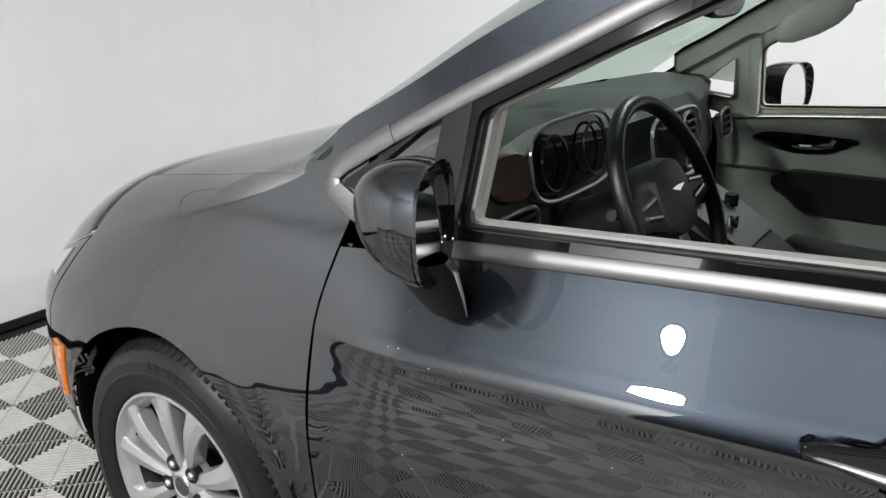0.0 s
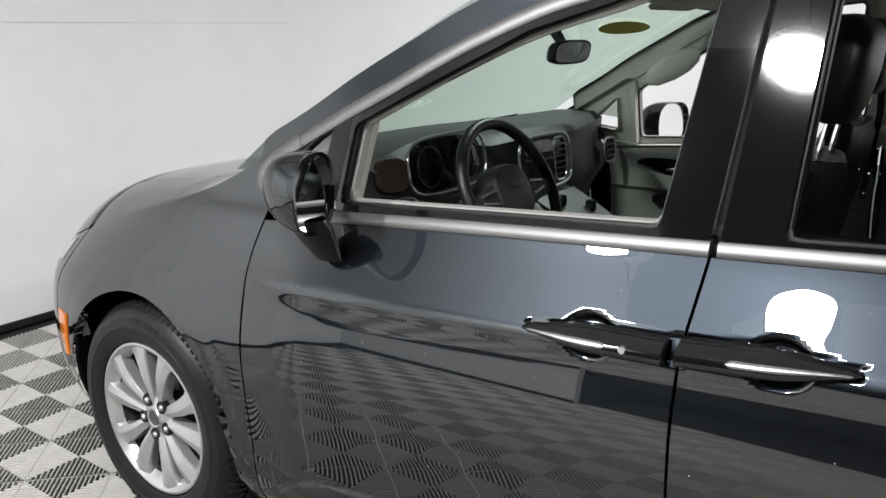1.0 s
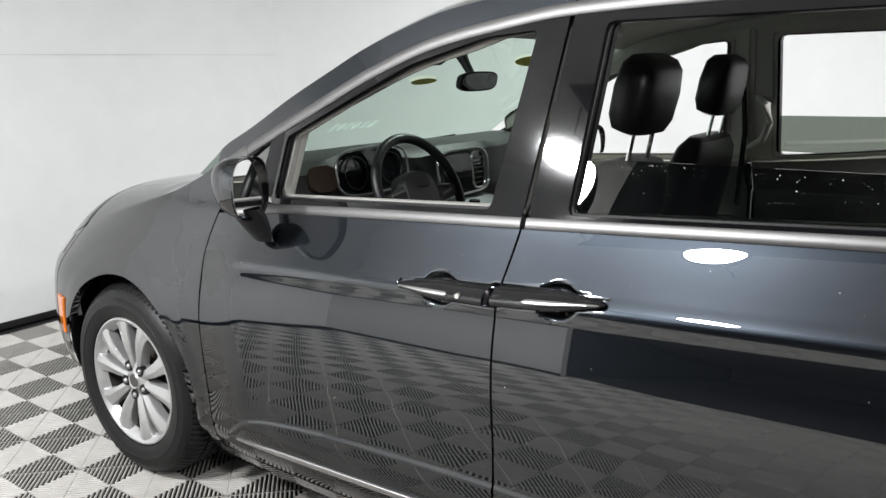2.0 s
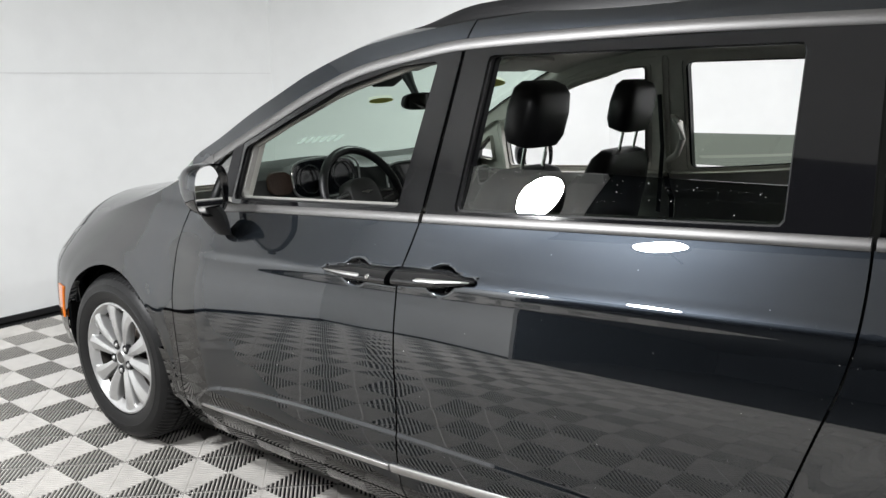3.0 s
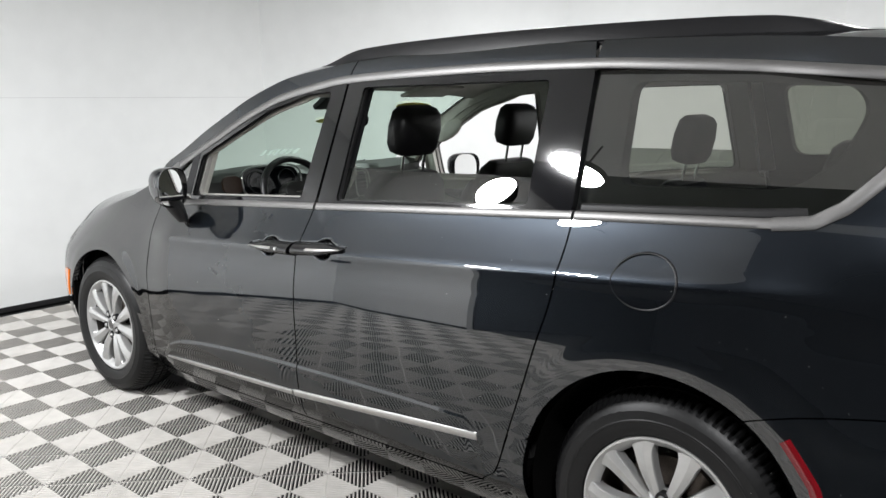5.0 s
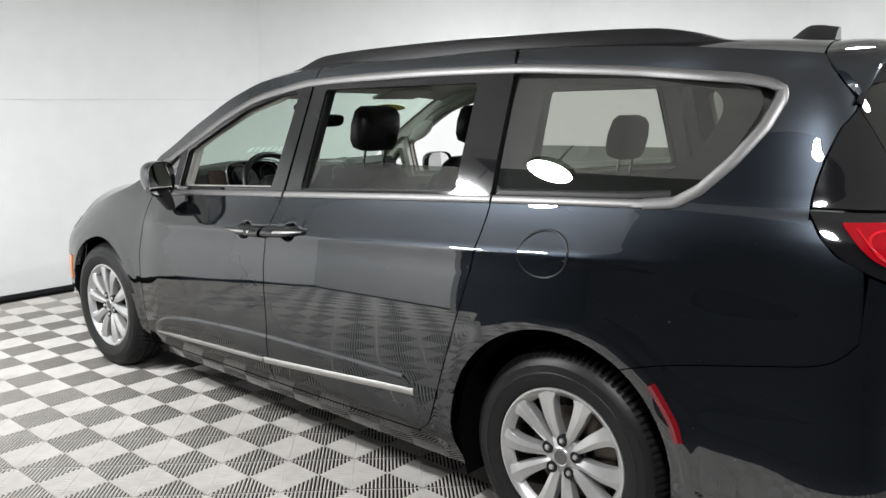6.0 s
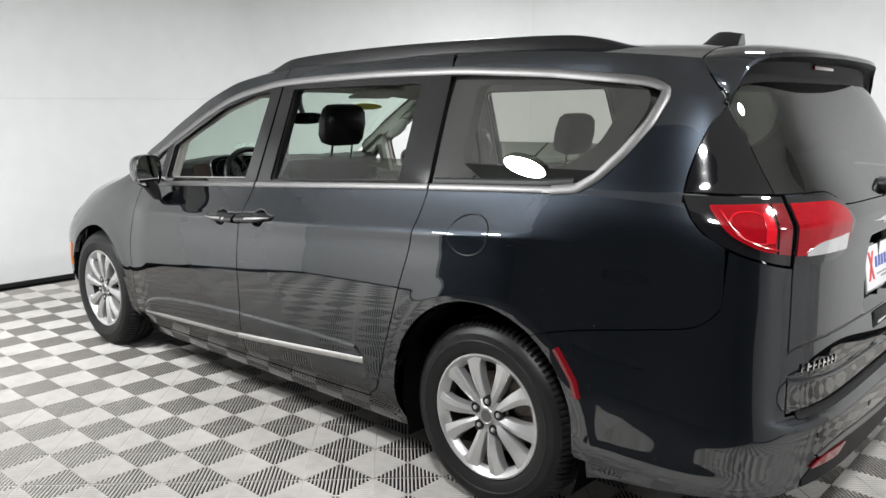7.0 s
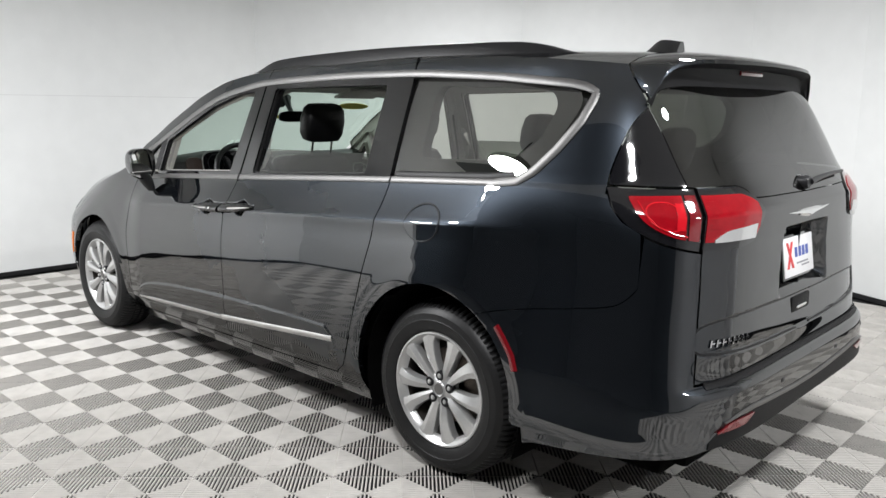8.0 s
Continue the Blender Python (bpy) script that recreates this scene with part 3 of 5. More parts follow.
lamp_low = smooth_curve((3.776, 1.236), (3.785, 1.224), (3.793, 1.175), (3.823, 1.128), (3.879, 1.088), (3.948, 1.059), (4.019, 1.041), (4.05, 1.036))


def bumper_top(u):
    if u < 3.882:
        return bumper_seam(u)
    return lamp_low(u) - .003


def bumper_bottom(u):
    return max(bumper_low(u), arch_rear(u) if u < 3.56 else 0)


def rear_bumper():
    half_way = lambda u: max(.60, bumper_bottom(u))
    bm = panel(const(3.322), const(4.05), bumper_bottom, half_way, 60, 30, gap=(.0015, 0, .0015, 0), wave=rear_lip, rims="lb")
    panel(const(3.322), const(4.05), half_way, bumper_top, 80, 20, gap=(.0015, .002, 0, .002), wave=rear_lip, rims="lrt", into=bm)
    return panel(const(4.05), const(4.7712), bumper_bottom, const(.600), 60, 30, gap=(0, 0, .0015, .002), rims="bt", into=bm)


both_sides("rear_bumper", rear_bumper, PAINT)
recess_top = smooth_curve((4.03, .735), (4.045, .770), (4.07, .790), (4.12, .800), (4.25, .806), (4.40, .806), (4.60, .800), (4.78, .80))
recess_low = smooth_curve((4.03, .735), (4.045, .712), (4.07, .700), (4.15, .688), (4.3, .676), (4.5, .668), (4.78, .662))


def gate_wave(u, z):
    """The hollow round the number plate, and the lower recessed band of the tailgate."""
    p = skin(u, z)
    y = abs(p.y)
    side = .215 - .12 * (z - .93)
    w = -.050 * (1 - step(side, side + .035, y)) * step(.80, .86, z) * (1 - step(1.045, 1.075, z))
    w += -.010 * step(-.005, .005, recess_top(u) - z) * step(-.005, .005, z - recess_low(u))
    return w


glass_low = smooth_curve((4.02, 1.240), (4.209, 1.240), (4.261, 1.226), (4.304, 1.196), (4.588, 1.192), (4.78, 1.190))
both_sides("tailgate_panel", lambda: panel(const(4.054), const(4.7712), const(.603), lambda u: glass_low(u), 90, 90, gap=(.002, 0, .002, .002), out=-.004, wave=gate_wave), PAINT)
glass_left = smooth_curve((1.2, 4.030), (1.243, 4.024), (1.325, 4.004), (1.425, 3.981), (1.514, 3.957), (1.524, 3.966), (1.552, 4.005), (1.566, 4.057))
spoiler_under = smooth_curve((3.957, 1.514), (3.964, 1.521), (4.005, 1.552), (4.057, 1.566), (4.161, 1.573), (4.55, 1.575), (4.78, 1.575))
both_sides("rear_window", lambda: panel(glass_left, const(4.7712), glass_low, spoiler_under, 50, 24, gap=(.002, 0, .002, .002), out=-.003, lip=.005), REAR_GLASS)
both_sides("pillar_cover", lambda: panel(pillar_right, glass_left, const(1.240), const(1.512), 14, 24), BLACK_GLOSS)


# tail lamps: a dark outer surround, red lenses and a clear reversing lens
def tail_lamp_parts():
    top_in = smooth_curve((4.05, 1.237), (4.209, 1.236), (4.261, 1.222), (4.304, 1.192), (4.322, 1.160))
    low_in = smooth_curve((4.05, 1.040), (4.168, 1.037), (4.268, 1.052), (4.295, 1.092), (4.322, 1.140))
    red_left = smooth_curve((1.072, 4.022), (1.079, 3.976), (1.105, 3.915), (1.146, 3.866), (1.205, 3.841), (1.22, 3.838))
    red_low = smooth_curve((3.838, 1.215), (3.866, 1.146), (3.915, 1.105), (3.976, 1.079), (4.03, 1.070))
    for s in (1, -1):
        def put(nm, make, mat, parent, label=""):
            bm = make()
            return part(nm, bm if s > 0 else flip_y(bm), mat, parent, label)
        lamp = put("tail_lamp", lambda: panel(const(3.780), const(4.044), lamp_low, const(1.237), 40, 18, out=-.002), BLACK_GLOSS, van, "red tail lamp in a gloss black surround")
        put("red_lens", lambda: panel(const(3.842), const(3.998), red_low, smooth_curve((3.84, 1.213), (4.0, 1.220)), 28, 14, out=.002, lip=.006), RED_LENS, lamp)
        put("dark_red_lens", lambda: panel(const(4.000), const(4.040), red_low, const(1.220), 6, 14, out=.002, lip=.006), RED_DARK, lamp)
        put("light_ring", lambda: ribbon([(3.950 + .052 * math.cos(a) * (1.25 if math.cos(a) < 0 else .8), 1.150 + .043 * math.sin(a) - .012 * math.cos(a)) for a in [2 * math.pi * k / 48 for k in range(49)]], .005, out=.0035, n=60, back=.001, lift=.001), RED_DEEP, lamp)
        put("inner_red_bar", lambda: panel(const(3.965), const(3.994), const(1.105), const(1.196), 6, 10, out=.0045, lip=.004), RED_DEEP, lamp)
        put("light_line", lambda: ribbon([(3.868, 1.198), (3.884, 1.155), (3.918, 1.118), (3.965, 1.096), (4.0, 1.088)], .005, out=.0035, n=30, back=.001, lift=.001), RED_DEEP, lamp)
        inner = put("tail_lamp", lambda: panel(const(4.048), const(4.322), low_in, top_in, 30, 16, out=.003), BLACK_GLOSS, van, "red tail lamp with a clear reversing lens")
        put("red_lens", lambda: panel(const(4.052), const(4.296), lambda u: max(low_in(u) + .012, 1.066), lambda u: top_in(u) - .017, 28, 14, out=.006, lip=.006), RED_LENS, inner)
        put("reversing_lens", lambda: panel(const(4.085), const(4.275), lambda u: max(low_in(u) + .010, 1.064), smooth_curve((4.085, 1.078), (4.136, 1.106), (4.212, 1.114), (4.275, 1.120)), 18, 6, out=.009, lip=.004), CLEAR_LENS, inner)
        for k in range(7):
            put("lens_rib", lambda: panel(const(4.056), smooth_curve((1.1, 4.10 - .003 * k), (1.2, 4.10)), const(1.112 + .014 * k), const(1.1175 + .014 * k), 5, 1, out=.0085, lip=.003), RED_DEEP, inner)


tail_lamp_parts()

# window openings and frames
front_open = [(.760, 1.093), (1.515, 1.137), (1.553, 1.552), (1.41, 1.538), (1.18, 1.472), (.94, 1.356), (.763, 1.268)]
front_outer = [(.748, 1.078), (1.606, 1.124), (1.632, 1.588), (1.43, 1.558), (1.25, 1.519), (1.06, 1.446), (.83, 1.332), (.748, 1.293)]
slide_open = [(1.72, 1.145), (2.585, 1.2), (2.560, 1.582), (1.728, 1.566)]
slide_outer = [(1.622, 1.126), (2.748, 1.194), (2.712, 1.618), (1.644, 1.588)]
both_sides("window_frame", lambda: ring(rounded(front_outer, .012), rounded(front_open, .014), .001, .03, 160), BLACK_GLOSS)
both_sides("window_frame", lambda: ring(rounded(slide_outer, .012), rounded(slide_open, .016), .001, .03, 160), BLACK_GLOSS)


def inset(line, d):
    c = Vector((sum(p[0] for p in line) / len(line), sum(p[1] for p in line) / len(line)))
    return [tuple(Vector(p) + (c - Vector(p)).normalized() * d) for p in line]


# weather seals and the light inner rims of the openings
both_sides("window_seal", lambda: ring(rounded(inset(front_open, -.004), .014), rounded(inset(front_open, .006), .014), -.010, .014, 160), RUBBER)
both_sides("window_seal", lambda: ring(rounded(inset(slide_open, -.004), .016), rounded(inset(slide_open, .006), .016), -.010, .012, 160), RUBBER)
both_sides("inner_rim", lambda: ring(rounded(inset(front_open, -.02), .014), rounded(inset(front_open, .012), .014), -.028, .022, 160), CHANNEL)
both_sides("inner_rim", lambda: ring(rounded(inset(slide_open, -.02), .016), rounded(inset(slide_open, .008), .016), -.03, .02, 160), BLACK_SATIN)
# small fixed corner window ahead of the front door
tri_outer = [(.50, 1.128), (.722, 1.105), (.735, 1.276), (.725, 1.280)]
tri_open = [(.545, 1.137), (.69, 1.118), (.697, 1.258), (.689, 1.258)]
both_sides("corner_frame", lambda: ring(rounded(tri_outer, .02), rounded(tri_open, .012), .001, .03, 80), BLACK_SATIN)
both_sides("corner_window", lambda: panel(lambda z: .535 + max(0, z - 1.137) * 1.24, const(.70), lambda u: 1.137 - .12 * (u - .545), lambda u: 1.14 + .805 * (u - .545) + .004, 12, 8, out=-.008, lip=.004), TINTED)
both_sides("division_post", lambda: panel(smooth_curve((1.1, .698), (1.29, .712)), smooth_curve((1.1, .752), (1.33, .752)), const(1.095), lambda u: chrome_mid(u) - .012, 6, 10, out=.002), BLACK_SATIN)
qg_left = lambda z: seam_slide(z) + .006
qg_right = smooth_curve((1.2, 3.331), (1.235, 3.404), (1.26, 3.467), (1.313, 3.543), (1.421, 3.651), (1.529, 3.721), (1.57, 3.695), (1.6, 3.618))


def evenly(u0, u1, z0, z1, lean, bend):
    """A pane's own even curve: what to add to the skin so that it neither twists nor ripples."""
    grid = [skin(u0 + (u1 - u0) * i / 12, z0 + (z1 - z0) * j / 8) for i in range(13) for j in range(9)]
    a = np.array([[1, p.x, p.z, p.x ** 2, p.z ** 2] for p in grid])
    k = np.linalg.lstsq(a, np.array([p.y for p in grid]), rcond=None)[0].tolist()
    return lambda u, z: (lambda p: p.y - (k[0] + k[1] * p.x + k[2] * p.z + k[3] * p.x ** 2 + k[4] * p.z ** 2) - lean * (p.z - (z0 + z1) / 2) - bend * (p.x - (u0 + u1) / 2) ** 2)(skin(u, z))


both_sides("quarter_window", lambda: panel(qg_left, qg_right, belt_top, smooth_curve((2.7, 1.614), (3.24, 1.596), (3.6, 1.575), (3.72, 1.55)), 40, 16, out=-.006, lip=.004, wave=evenly(2.77, 3.55, 1.22, 1.56, .02, .025)), TINTED)
both_sides("quarter_seal", lambda: ribbon([(2.775, 1.212), (3.30, 1.240), (3.42, 1.252)], .022, n=30, out=-.001), RUBBER)
both_sides("sliding_window", lambda: panel(const(1.70), const(2.60), const(1.12), smooth_curve((1.7, 1.268), (2.6, 1.285)), 20, 8, out=-.022, lip=.004, wave=evenly(1.7, 2.6, 1.12, 1.28, .006, 0)), DOOR_GLASS)

# chrome
upper = [(u, chrome_mid(u)) for u in [.50 + .02 * k for k in range(163)]]
corner = [(3.775, 1.552), (3.768, 1.529), (3.71, 1.451), (3.608, 1.351), (3.51, 1.269), (3.435, 1.229), (3.332, 1.217)]
both_sides("window_chrome", lambda: ribbon(upper + corner, .032, n=260), CHROME)
for u0, u1 in ((.70, 1.608), (1.622, 2.752), (2.762, 3.34)):
    both_sides("belt_chrome", lambda: ribbon([(u0 + (u1 - u0) * k / 20, belt_low(u0 + (u1 - u0) * k / 20) + .011) for k in range(21)], .025, n=60), CHROME)
both_sides("corner_chrome", lambda: ribbon([(.60, 1.222), (.505, 1.165), (.478, 1.14), (.49, 1.118), (.55, 1.092), (.64, 1.07), (.72, 1.068)], .036, n=60, out=.007), CHROME)
both_sides("door_moulding", lambda: ribbon([(.65, .338), (1.574, .385)], .020, n=40, out=.010, taper=lambda f: .45 + .55 * step(0, .25, f)), MOULDING)
both_sides("door_moulding", lambda: ribbon([(1.582, .386), (2.495, .463)], .027, n=40, out=.010), MOULDING)

# roof, windscreen and bonnet: sections from the edge to the centre line
centre_x = smooth_curve((.44, .04), (.6, .24), (.8, .5), (1.1, .85), (1.4, 1.25), (1.7, 1.65), (2.2, 2.2), (3.926, 3.66), (3.97, 3.70))
centre_z = smooth_curve((.04, 1.12), (.24, 1.25), (.5, 1.41), (.85, 1.60), (1.1, 1.675), (1.4, 1.718), (1.9, 1.742), (2.6, 1.745), (3.3, 1.73), (3.9, 1.70))


def top_row(u, n=24, drop=0.0, inward=0.0):
    e = skin(u, edge_z(u))
    cx, cz = centre_x(u), centre_z(centre_x(u))
    row = []
    for k in range(-n, n + 1):
        g = k / n * (1 - inward)
        row.append(Vector((cx + (e.x - cx) * abs(g) ** 2.2, -e.y * g, cz + (e.z - cz) * abs(g) ** 2.8 - drop)))
    return row


def top_sheet(u0, u1, n, drop=0.0, inward=0.0):
    bm = bmesh.new()
    add_grid(bm, [top_row(u0 + (u1 - u0) * i / n, 24, drop, inward) for i in range(n + 1)])
    return bm


def windscreen():
    rows = [top_row(.46 + .78 * i / 24, 24, .002) for i in range(25)]
    bm = bmesh.new()
    add_grid(bm, [[p + Vector((-.12, 0, -.085)) for p in rows[0]]] + rows)
    return bm


part("windscreen", windscreen(), CLEAR, van)
part("roof", top_sheet(1.245, 3.922, 70), PAINT, van)
# black cowl below the windscreen
part("cowl", loft([[Vector((p.x + dx, p.y, p.z + dz)) for p in top_row(.45, inward=.25)] for dx, dz in ((-.08, -.12), (-.04, -.10), (0, -.075), (.05, -.02))]), BLACK_PLASTIC, van)


def bonnet():
    bm = bmesh.new()
    add_grid(bm, [[bonnet_point(-1.07 + 1.525 * i / 48, (1 - CROWN if i > 28 else 1) * k / 24 * .997) for k in range(-24, 25)] for i in range(49)])
    return bm


part("bonnet", bonnet(), PAINT, van)
both_sides("front_bumper", lambda: panel(const(-1.0708), const(-.162), lambda u: max(.2, arch_front(u) if u > -.4 else 0), lambda u: hood_edge(u) - .002, 60, 24, gap=(0, .002, .0015, .0015), wave=front_lip), PAINT)
both_sides("head_lamp", lambda: panel(const(-.60), const(-.20), lambda u: .70 + .1 * (u + .6), lambda u: hood_edge(u) - .02, 20, 8, out=.004), CLEAR_LENS)
both_sides("side_marker", lambda: panel(smooth_curve((.44, -.118), (.6, -.135)), smooth_curve((.44, -.098), (.6, -.082)), const(.445), const(.60), 6, 12, out=.006, lip=.02), ORANGE_LENS, label="orange side marker lamp")
both_sides("rear_marker", lambda: ribbon([(3.422, .705), (3.463, .649), (3.492, .606), (3.507, .556)], .028, out=.004, n=24, back=.006), RED_DARK, label="narrow red side reflector")

# roof rails, aerial fin and spoiler
rail_y = smooth_curve((1.36, -.61), (1.6, -.645), (1.9, -.66), (2.5, -.645), (3.0, -.605), (3.46, -.535))
rail_base = smooth_curve((1.36, 1.645), (1.6, 1.672), (1.9, 1.690), (2.5, 1.708), (3.0, 1.712), (3.46, 1.698))


def rail():
    bm = bmesh.new()
    rows = []
    n = 60
    for i in range(n + 1):
        f = i / n
        x = 1.36 + (3.46 - 1.36) * f
        hgt = .030 * step(0, .14, f) * (1 - step(.86, 1, f)) + .012 * (1 - step(.92, 1, f))
        zb = rail_base(x)
        w = .022 + .004 * math.sin(f * math.pi)
        y = rail_y(x)
        rows.append([Vector((x, y - w - .012, zb - .02)), Vector((x, y - w, zb + hgt * .55)), Vector((x, y - w * .55, zb + hgt * .95)), Vector((x, y, zb + hgt)),
                     Vector((x, y + w * .55, zb + hgt * .95)), Vector((x, y + w, zb + hgt * .5)), Vector((x, y + w + .012, zb - .01))])
    vs = add_grid(bm, rows)
    bm.faces.new(vs[0])
    bm.faces.new(vs[-1][::-1])
    return bm


both_sides("roof_rail", rail, BLACK_SATIN)
bm = bmesh.new()
rows = []
for i in range(13):
    f = i / 12
    x, h, w = 3.38 + .19 * f, .058 * step(0, .55, f) * (1 - .10 * step(.7, 1, f)), .038 * (.35 + .65 * step(0, .6, f))
    zb = centre_z(x) - .012
    rows.append([Vector((x + .02 * k * k * .2, s * w * (1 - .75 * k * k), zb + (h + .012) * k)) for s, k in ((-1, 0), (-1, .35), (-1, .7), (-1, .9), (-1, 1), (1, 1), (1, .9), (1, .7), (1, .35), (1, 0))])
vs = add_grid(bm, rows)
bm.faces.new(vs[-1][::-1])
part("aerial_fin", bm, BLACK_GLOSS, van, "black shark-fin aerial")


lip_x = smooth_curve((0, 3.952), (.35, 3.946), (.6, 3.925), (.75, 3.898), (.85, 3.878), (.95, 3.862), (1, 3.847))
lip_y = smooth_curve((0, 0), (.35, .28), (.6, .49), (.75, .605), (.85, .665), (.95, .715), (1, .746))
lip_z = smooth_curve((0, 1.660), (.35, 1.657), (.6, 1.651), (.75, 1.640), (.85, 1.618), (.95, 1.566), (1, 1.517))


def spoiler(under):
    """The upper end of the tailgate: on from the roof to a lip that turns down at the sides, and the hollow below it."""
    bm = bmesh.new()
    rows = []
    roof_end = [p for p in top_row(3.928, 20)]
    for k in range(-30, 31):
        s = abs(k) / 30
        side = -1 if k < 0 else 1
        lip = Vector((lip_x(s), lip_y(s), lip_z(s)))
        if under:
            u = 4.7712 - (4.7712 - 3.962) * ease(0, 1, s) ** .9 if s < 1 else 3.962
            g = skin(u, spoiler_under(u), -.006)
            low = Vector((g.x, -g.y, g.z))
            deep = Vector((lip.x - .074 * (1 - s ** 3), lip.y - .02 * s, lip.z - .014))
            row = [lip, lip + Vector((-.012, 0, -.008 * (1 - s))), deep, deep.lerp(low, .5) + Vector((-.006, 0, 0)), low]
        else:
            if s <= .85:
                a = s / .85 * 20
                i = min(int(a), 19)
                p = roof_end[20 + i].lerp(roof_end[21 + i], a - i)
                start = Vector((p.x, abs(p.y), p.z))
            else:
                z = 1.645 - (1.645 - 1.514) * (s - .85) / .15
                p = skin(pillar_right(z) + .004, z)
                start = Vector((p.x, -p.y, p.z))
            up = Vector((0, .2 + .8 * s ** 4, 1 - s ** 4)).normalized()
            top = lip + Vector((-.022, -.004 * s, .022)) * (1 - s ** 8)
            row = [start] + [start.lerp(top, f) + up * .010 * f * (1 - f) * 4 * (1 - .6 * s ** 4) for f in (.2, .4, .6, .8)] + [top, top.lerp(lip, .55) + Vector((.005, 0, .004)) * (1 - s ** 8), lip]
        rows.append([Vector((p.x, side * p.y, p.z)) for p in row])
    add_grid(bm, rows)
    return bm


tip = part("spoiler", spoiler(False), PAINT, van)
part("spoiler_underside", spoiler(True), BLACK_PLASTIC, tip)
bm = bmesh.new()
add_box(bm, (3.862, -.105, 1.622), (3.884, .105, 1.641), .006)
part("brake_lamp", bm, RED_DARK, van, "dark red high brake lamp")

# tailgate fittings
bm = bmesh.new()
add_box(bm, (4.095, -.165, .852), (4.118, .165, 1.022), .006)
PLATE_LEAN = Matrix.Translation((.003, 0, 0)) @ Matrix(((1, 0, -.15, .15 * .935), (0, 1, 0, 0), (0, 0, 1, 0), (0, 0, 0, 1)))
bm.transform(PLATE_LEAN)
part("plate_frame", bm, BLACK_GLOSS, van)
plate = bmesh.new()
add_box(plate, (4.112, -.152, .862), (4.1215, .152, 1.012), .004)
plate.transform(PLATE_LEAN)
plate = part("number_plate", plate, material("plate_white", (.75, .75, .76), rough=.35, noise_scale=10, noise_amount=.04), van, "white dealer plate with red and blue bars")
PLATE_BLUE = material("plate_blue", (.03, .07, .35), rough=.4)
PLATE_RED = material("plate_red", (.6, .02, .02), rough=.4)
PLATE_GREY = material("plate_grey", (.25, .25, .27), rough=.4)


def flat_bar(bm, y0, y1, z0, z1, x, lean=0.0, t=.0012):
    vs = add_box(bm, (x, y0, z0), (x + t, y1, z1))
    for v in vs:
        v.co.y += lean * (v.co.z - (z0 + z1) / 2)


for k, y0 in enumerate((-.045, -.005, .032, .07)):
    bm = bmesh.new()
    flat_bar(bm, y0, y0 + .026, .932, .970, 4.1215)
    bm.transform(PLATE_LEAN)
    part("blue_bar", bm, PLATE_BLUE, plate)
bm = bmesh.new()
flat_bar(bm, -.105, -.085, .895, .995, 4.1219, .5)
flat_bar(bm, -.105, -.085, .895, .995, 4.1223, -.5)
bm.transform(PLATE_LEAN)
part("red_cross", bm, PLATE_RED, plate)
for y0, y1, z in ((-.03, .09, .905), (.02, .10, .892)):
    bm = bmesh.new()
    flat_bar(bm, y0, y1, z, z + .006, 4.1215)
    bm.transform(PLATE_LEAN)
    part("grey_bar", bm, PLATE_GREY, plate)
# winged badge
bm = bmesh.new()
rows = []
for k in range(-20, 21):
    g = k / 20
    y = .215 * g
    h = .024 * (1 - abs(g) ** 1.5) + .003
    z = 1.112 + .010 * abs(g)
    rows.append([Vector((4.150 - .010 * g * g, y, z - h * .7)), Vector((4.160 - .010 * g * g, y, z - h * .2)), Vector((4.160 - .010 * g * g, y, z + h * .3)), Vector((4.150 - .010 * g * g, y, z + h * .6))])
add_grid(bm, rows)
part("badge", bm, BRIGHT_CHROME, van, "chrome winged badge")
# model lettering, as plain slanted bars
for k in range(8):
    u, z = 4.103 + .0245 * k, .727 - .0016 * k
    bm = bmesh.new()
    low, high, n = skin(u, z - .012, -.014), skin(u + .004, z + .012, -.014), Vector((1, -.3, 0)).normalized() * .005
    along = skin(u + .019, z - .012, -.014) - low
    def slab(f0, f1, h0, h1):
        vs = [bm.verts.new(low.lerp(high, h) + along * f) for f, h in ((f0, h0), (f1, h0), (f1, h1), (f0, h1))]
        ws = [bm.verts.new(v.co + n) for v in vs]
        bm.faces.new(ws)
        for i in range(4):
            bm.faces.new((vs[i], vs[(i + 1) % 4], ws[(i + 1) % 4], ws[i]))
    slab(0, .30, 0, 1)
    slab(.30, .88, .40, .62)
    part("badge_bar", bm, BRIGHT_CHROME, van, smooth=False)
# groove round the lower field of the tailgate
both_sides("gate_groove", lambda: ribbon([(u, recess_top(u)) for u in (4.70, 4.55, 4.40, 4.25, 4.12, 4.075, 4.055)] + [(4.040, .756), (4.034, .735), (4.046, .714), (4.07, .700)] + [(u, recess_low(u)) for u in (4.15, 4.3, 4.5, 4.7)], .007, out=-.006, n=110, back=.02, lift=.0), BLACK_SATIN)
# handle pocket, wiper, bumper strip, reflectors and sensors
bm = bmesh.new()
add_box(bm, (4.118, -.105, .722), (4.152, .085, .786), .01)
part("gate_handle", bm, BLACK_PLASTIC, van)
bm = bmesh.new()
add_box(bm, (4.149, -.06, .735), (4.157, .04, .748), .004)
part("gate_button", bm, BRIGHT_CHROME, van)
bm = bmesh.new()
add_lathe(bm, [(0, .02), (.022, .02), (.028, .008), (.03, -.02)], 20, "x", (4.118, .0, 1.222))
arm = [skin(9.5424 - u, z, .022) for u, z in ((4.79, 1.222), (4.93, 1.233), (5.08, 1.240), (5.237, 1.242))]
add_tube(bm, [(p.x, -p.y, p.z) for p in arm], [.014, .011, .009, .006], 8)
part("rear_wiper", bm, BLACK_SATIN, van)
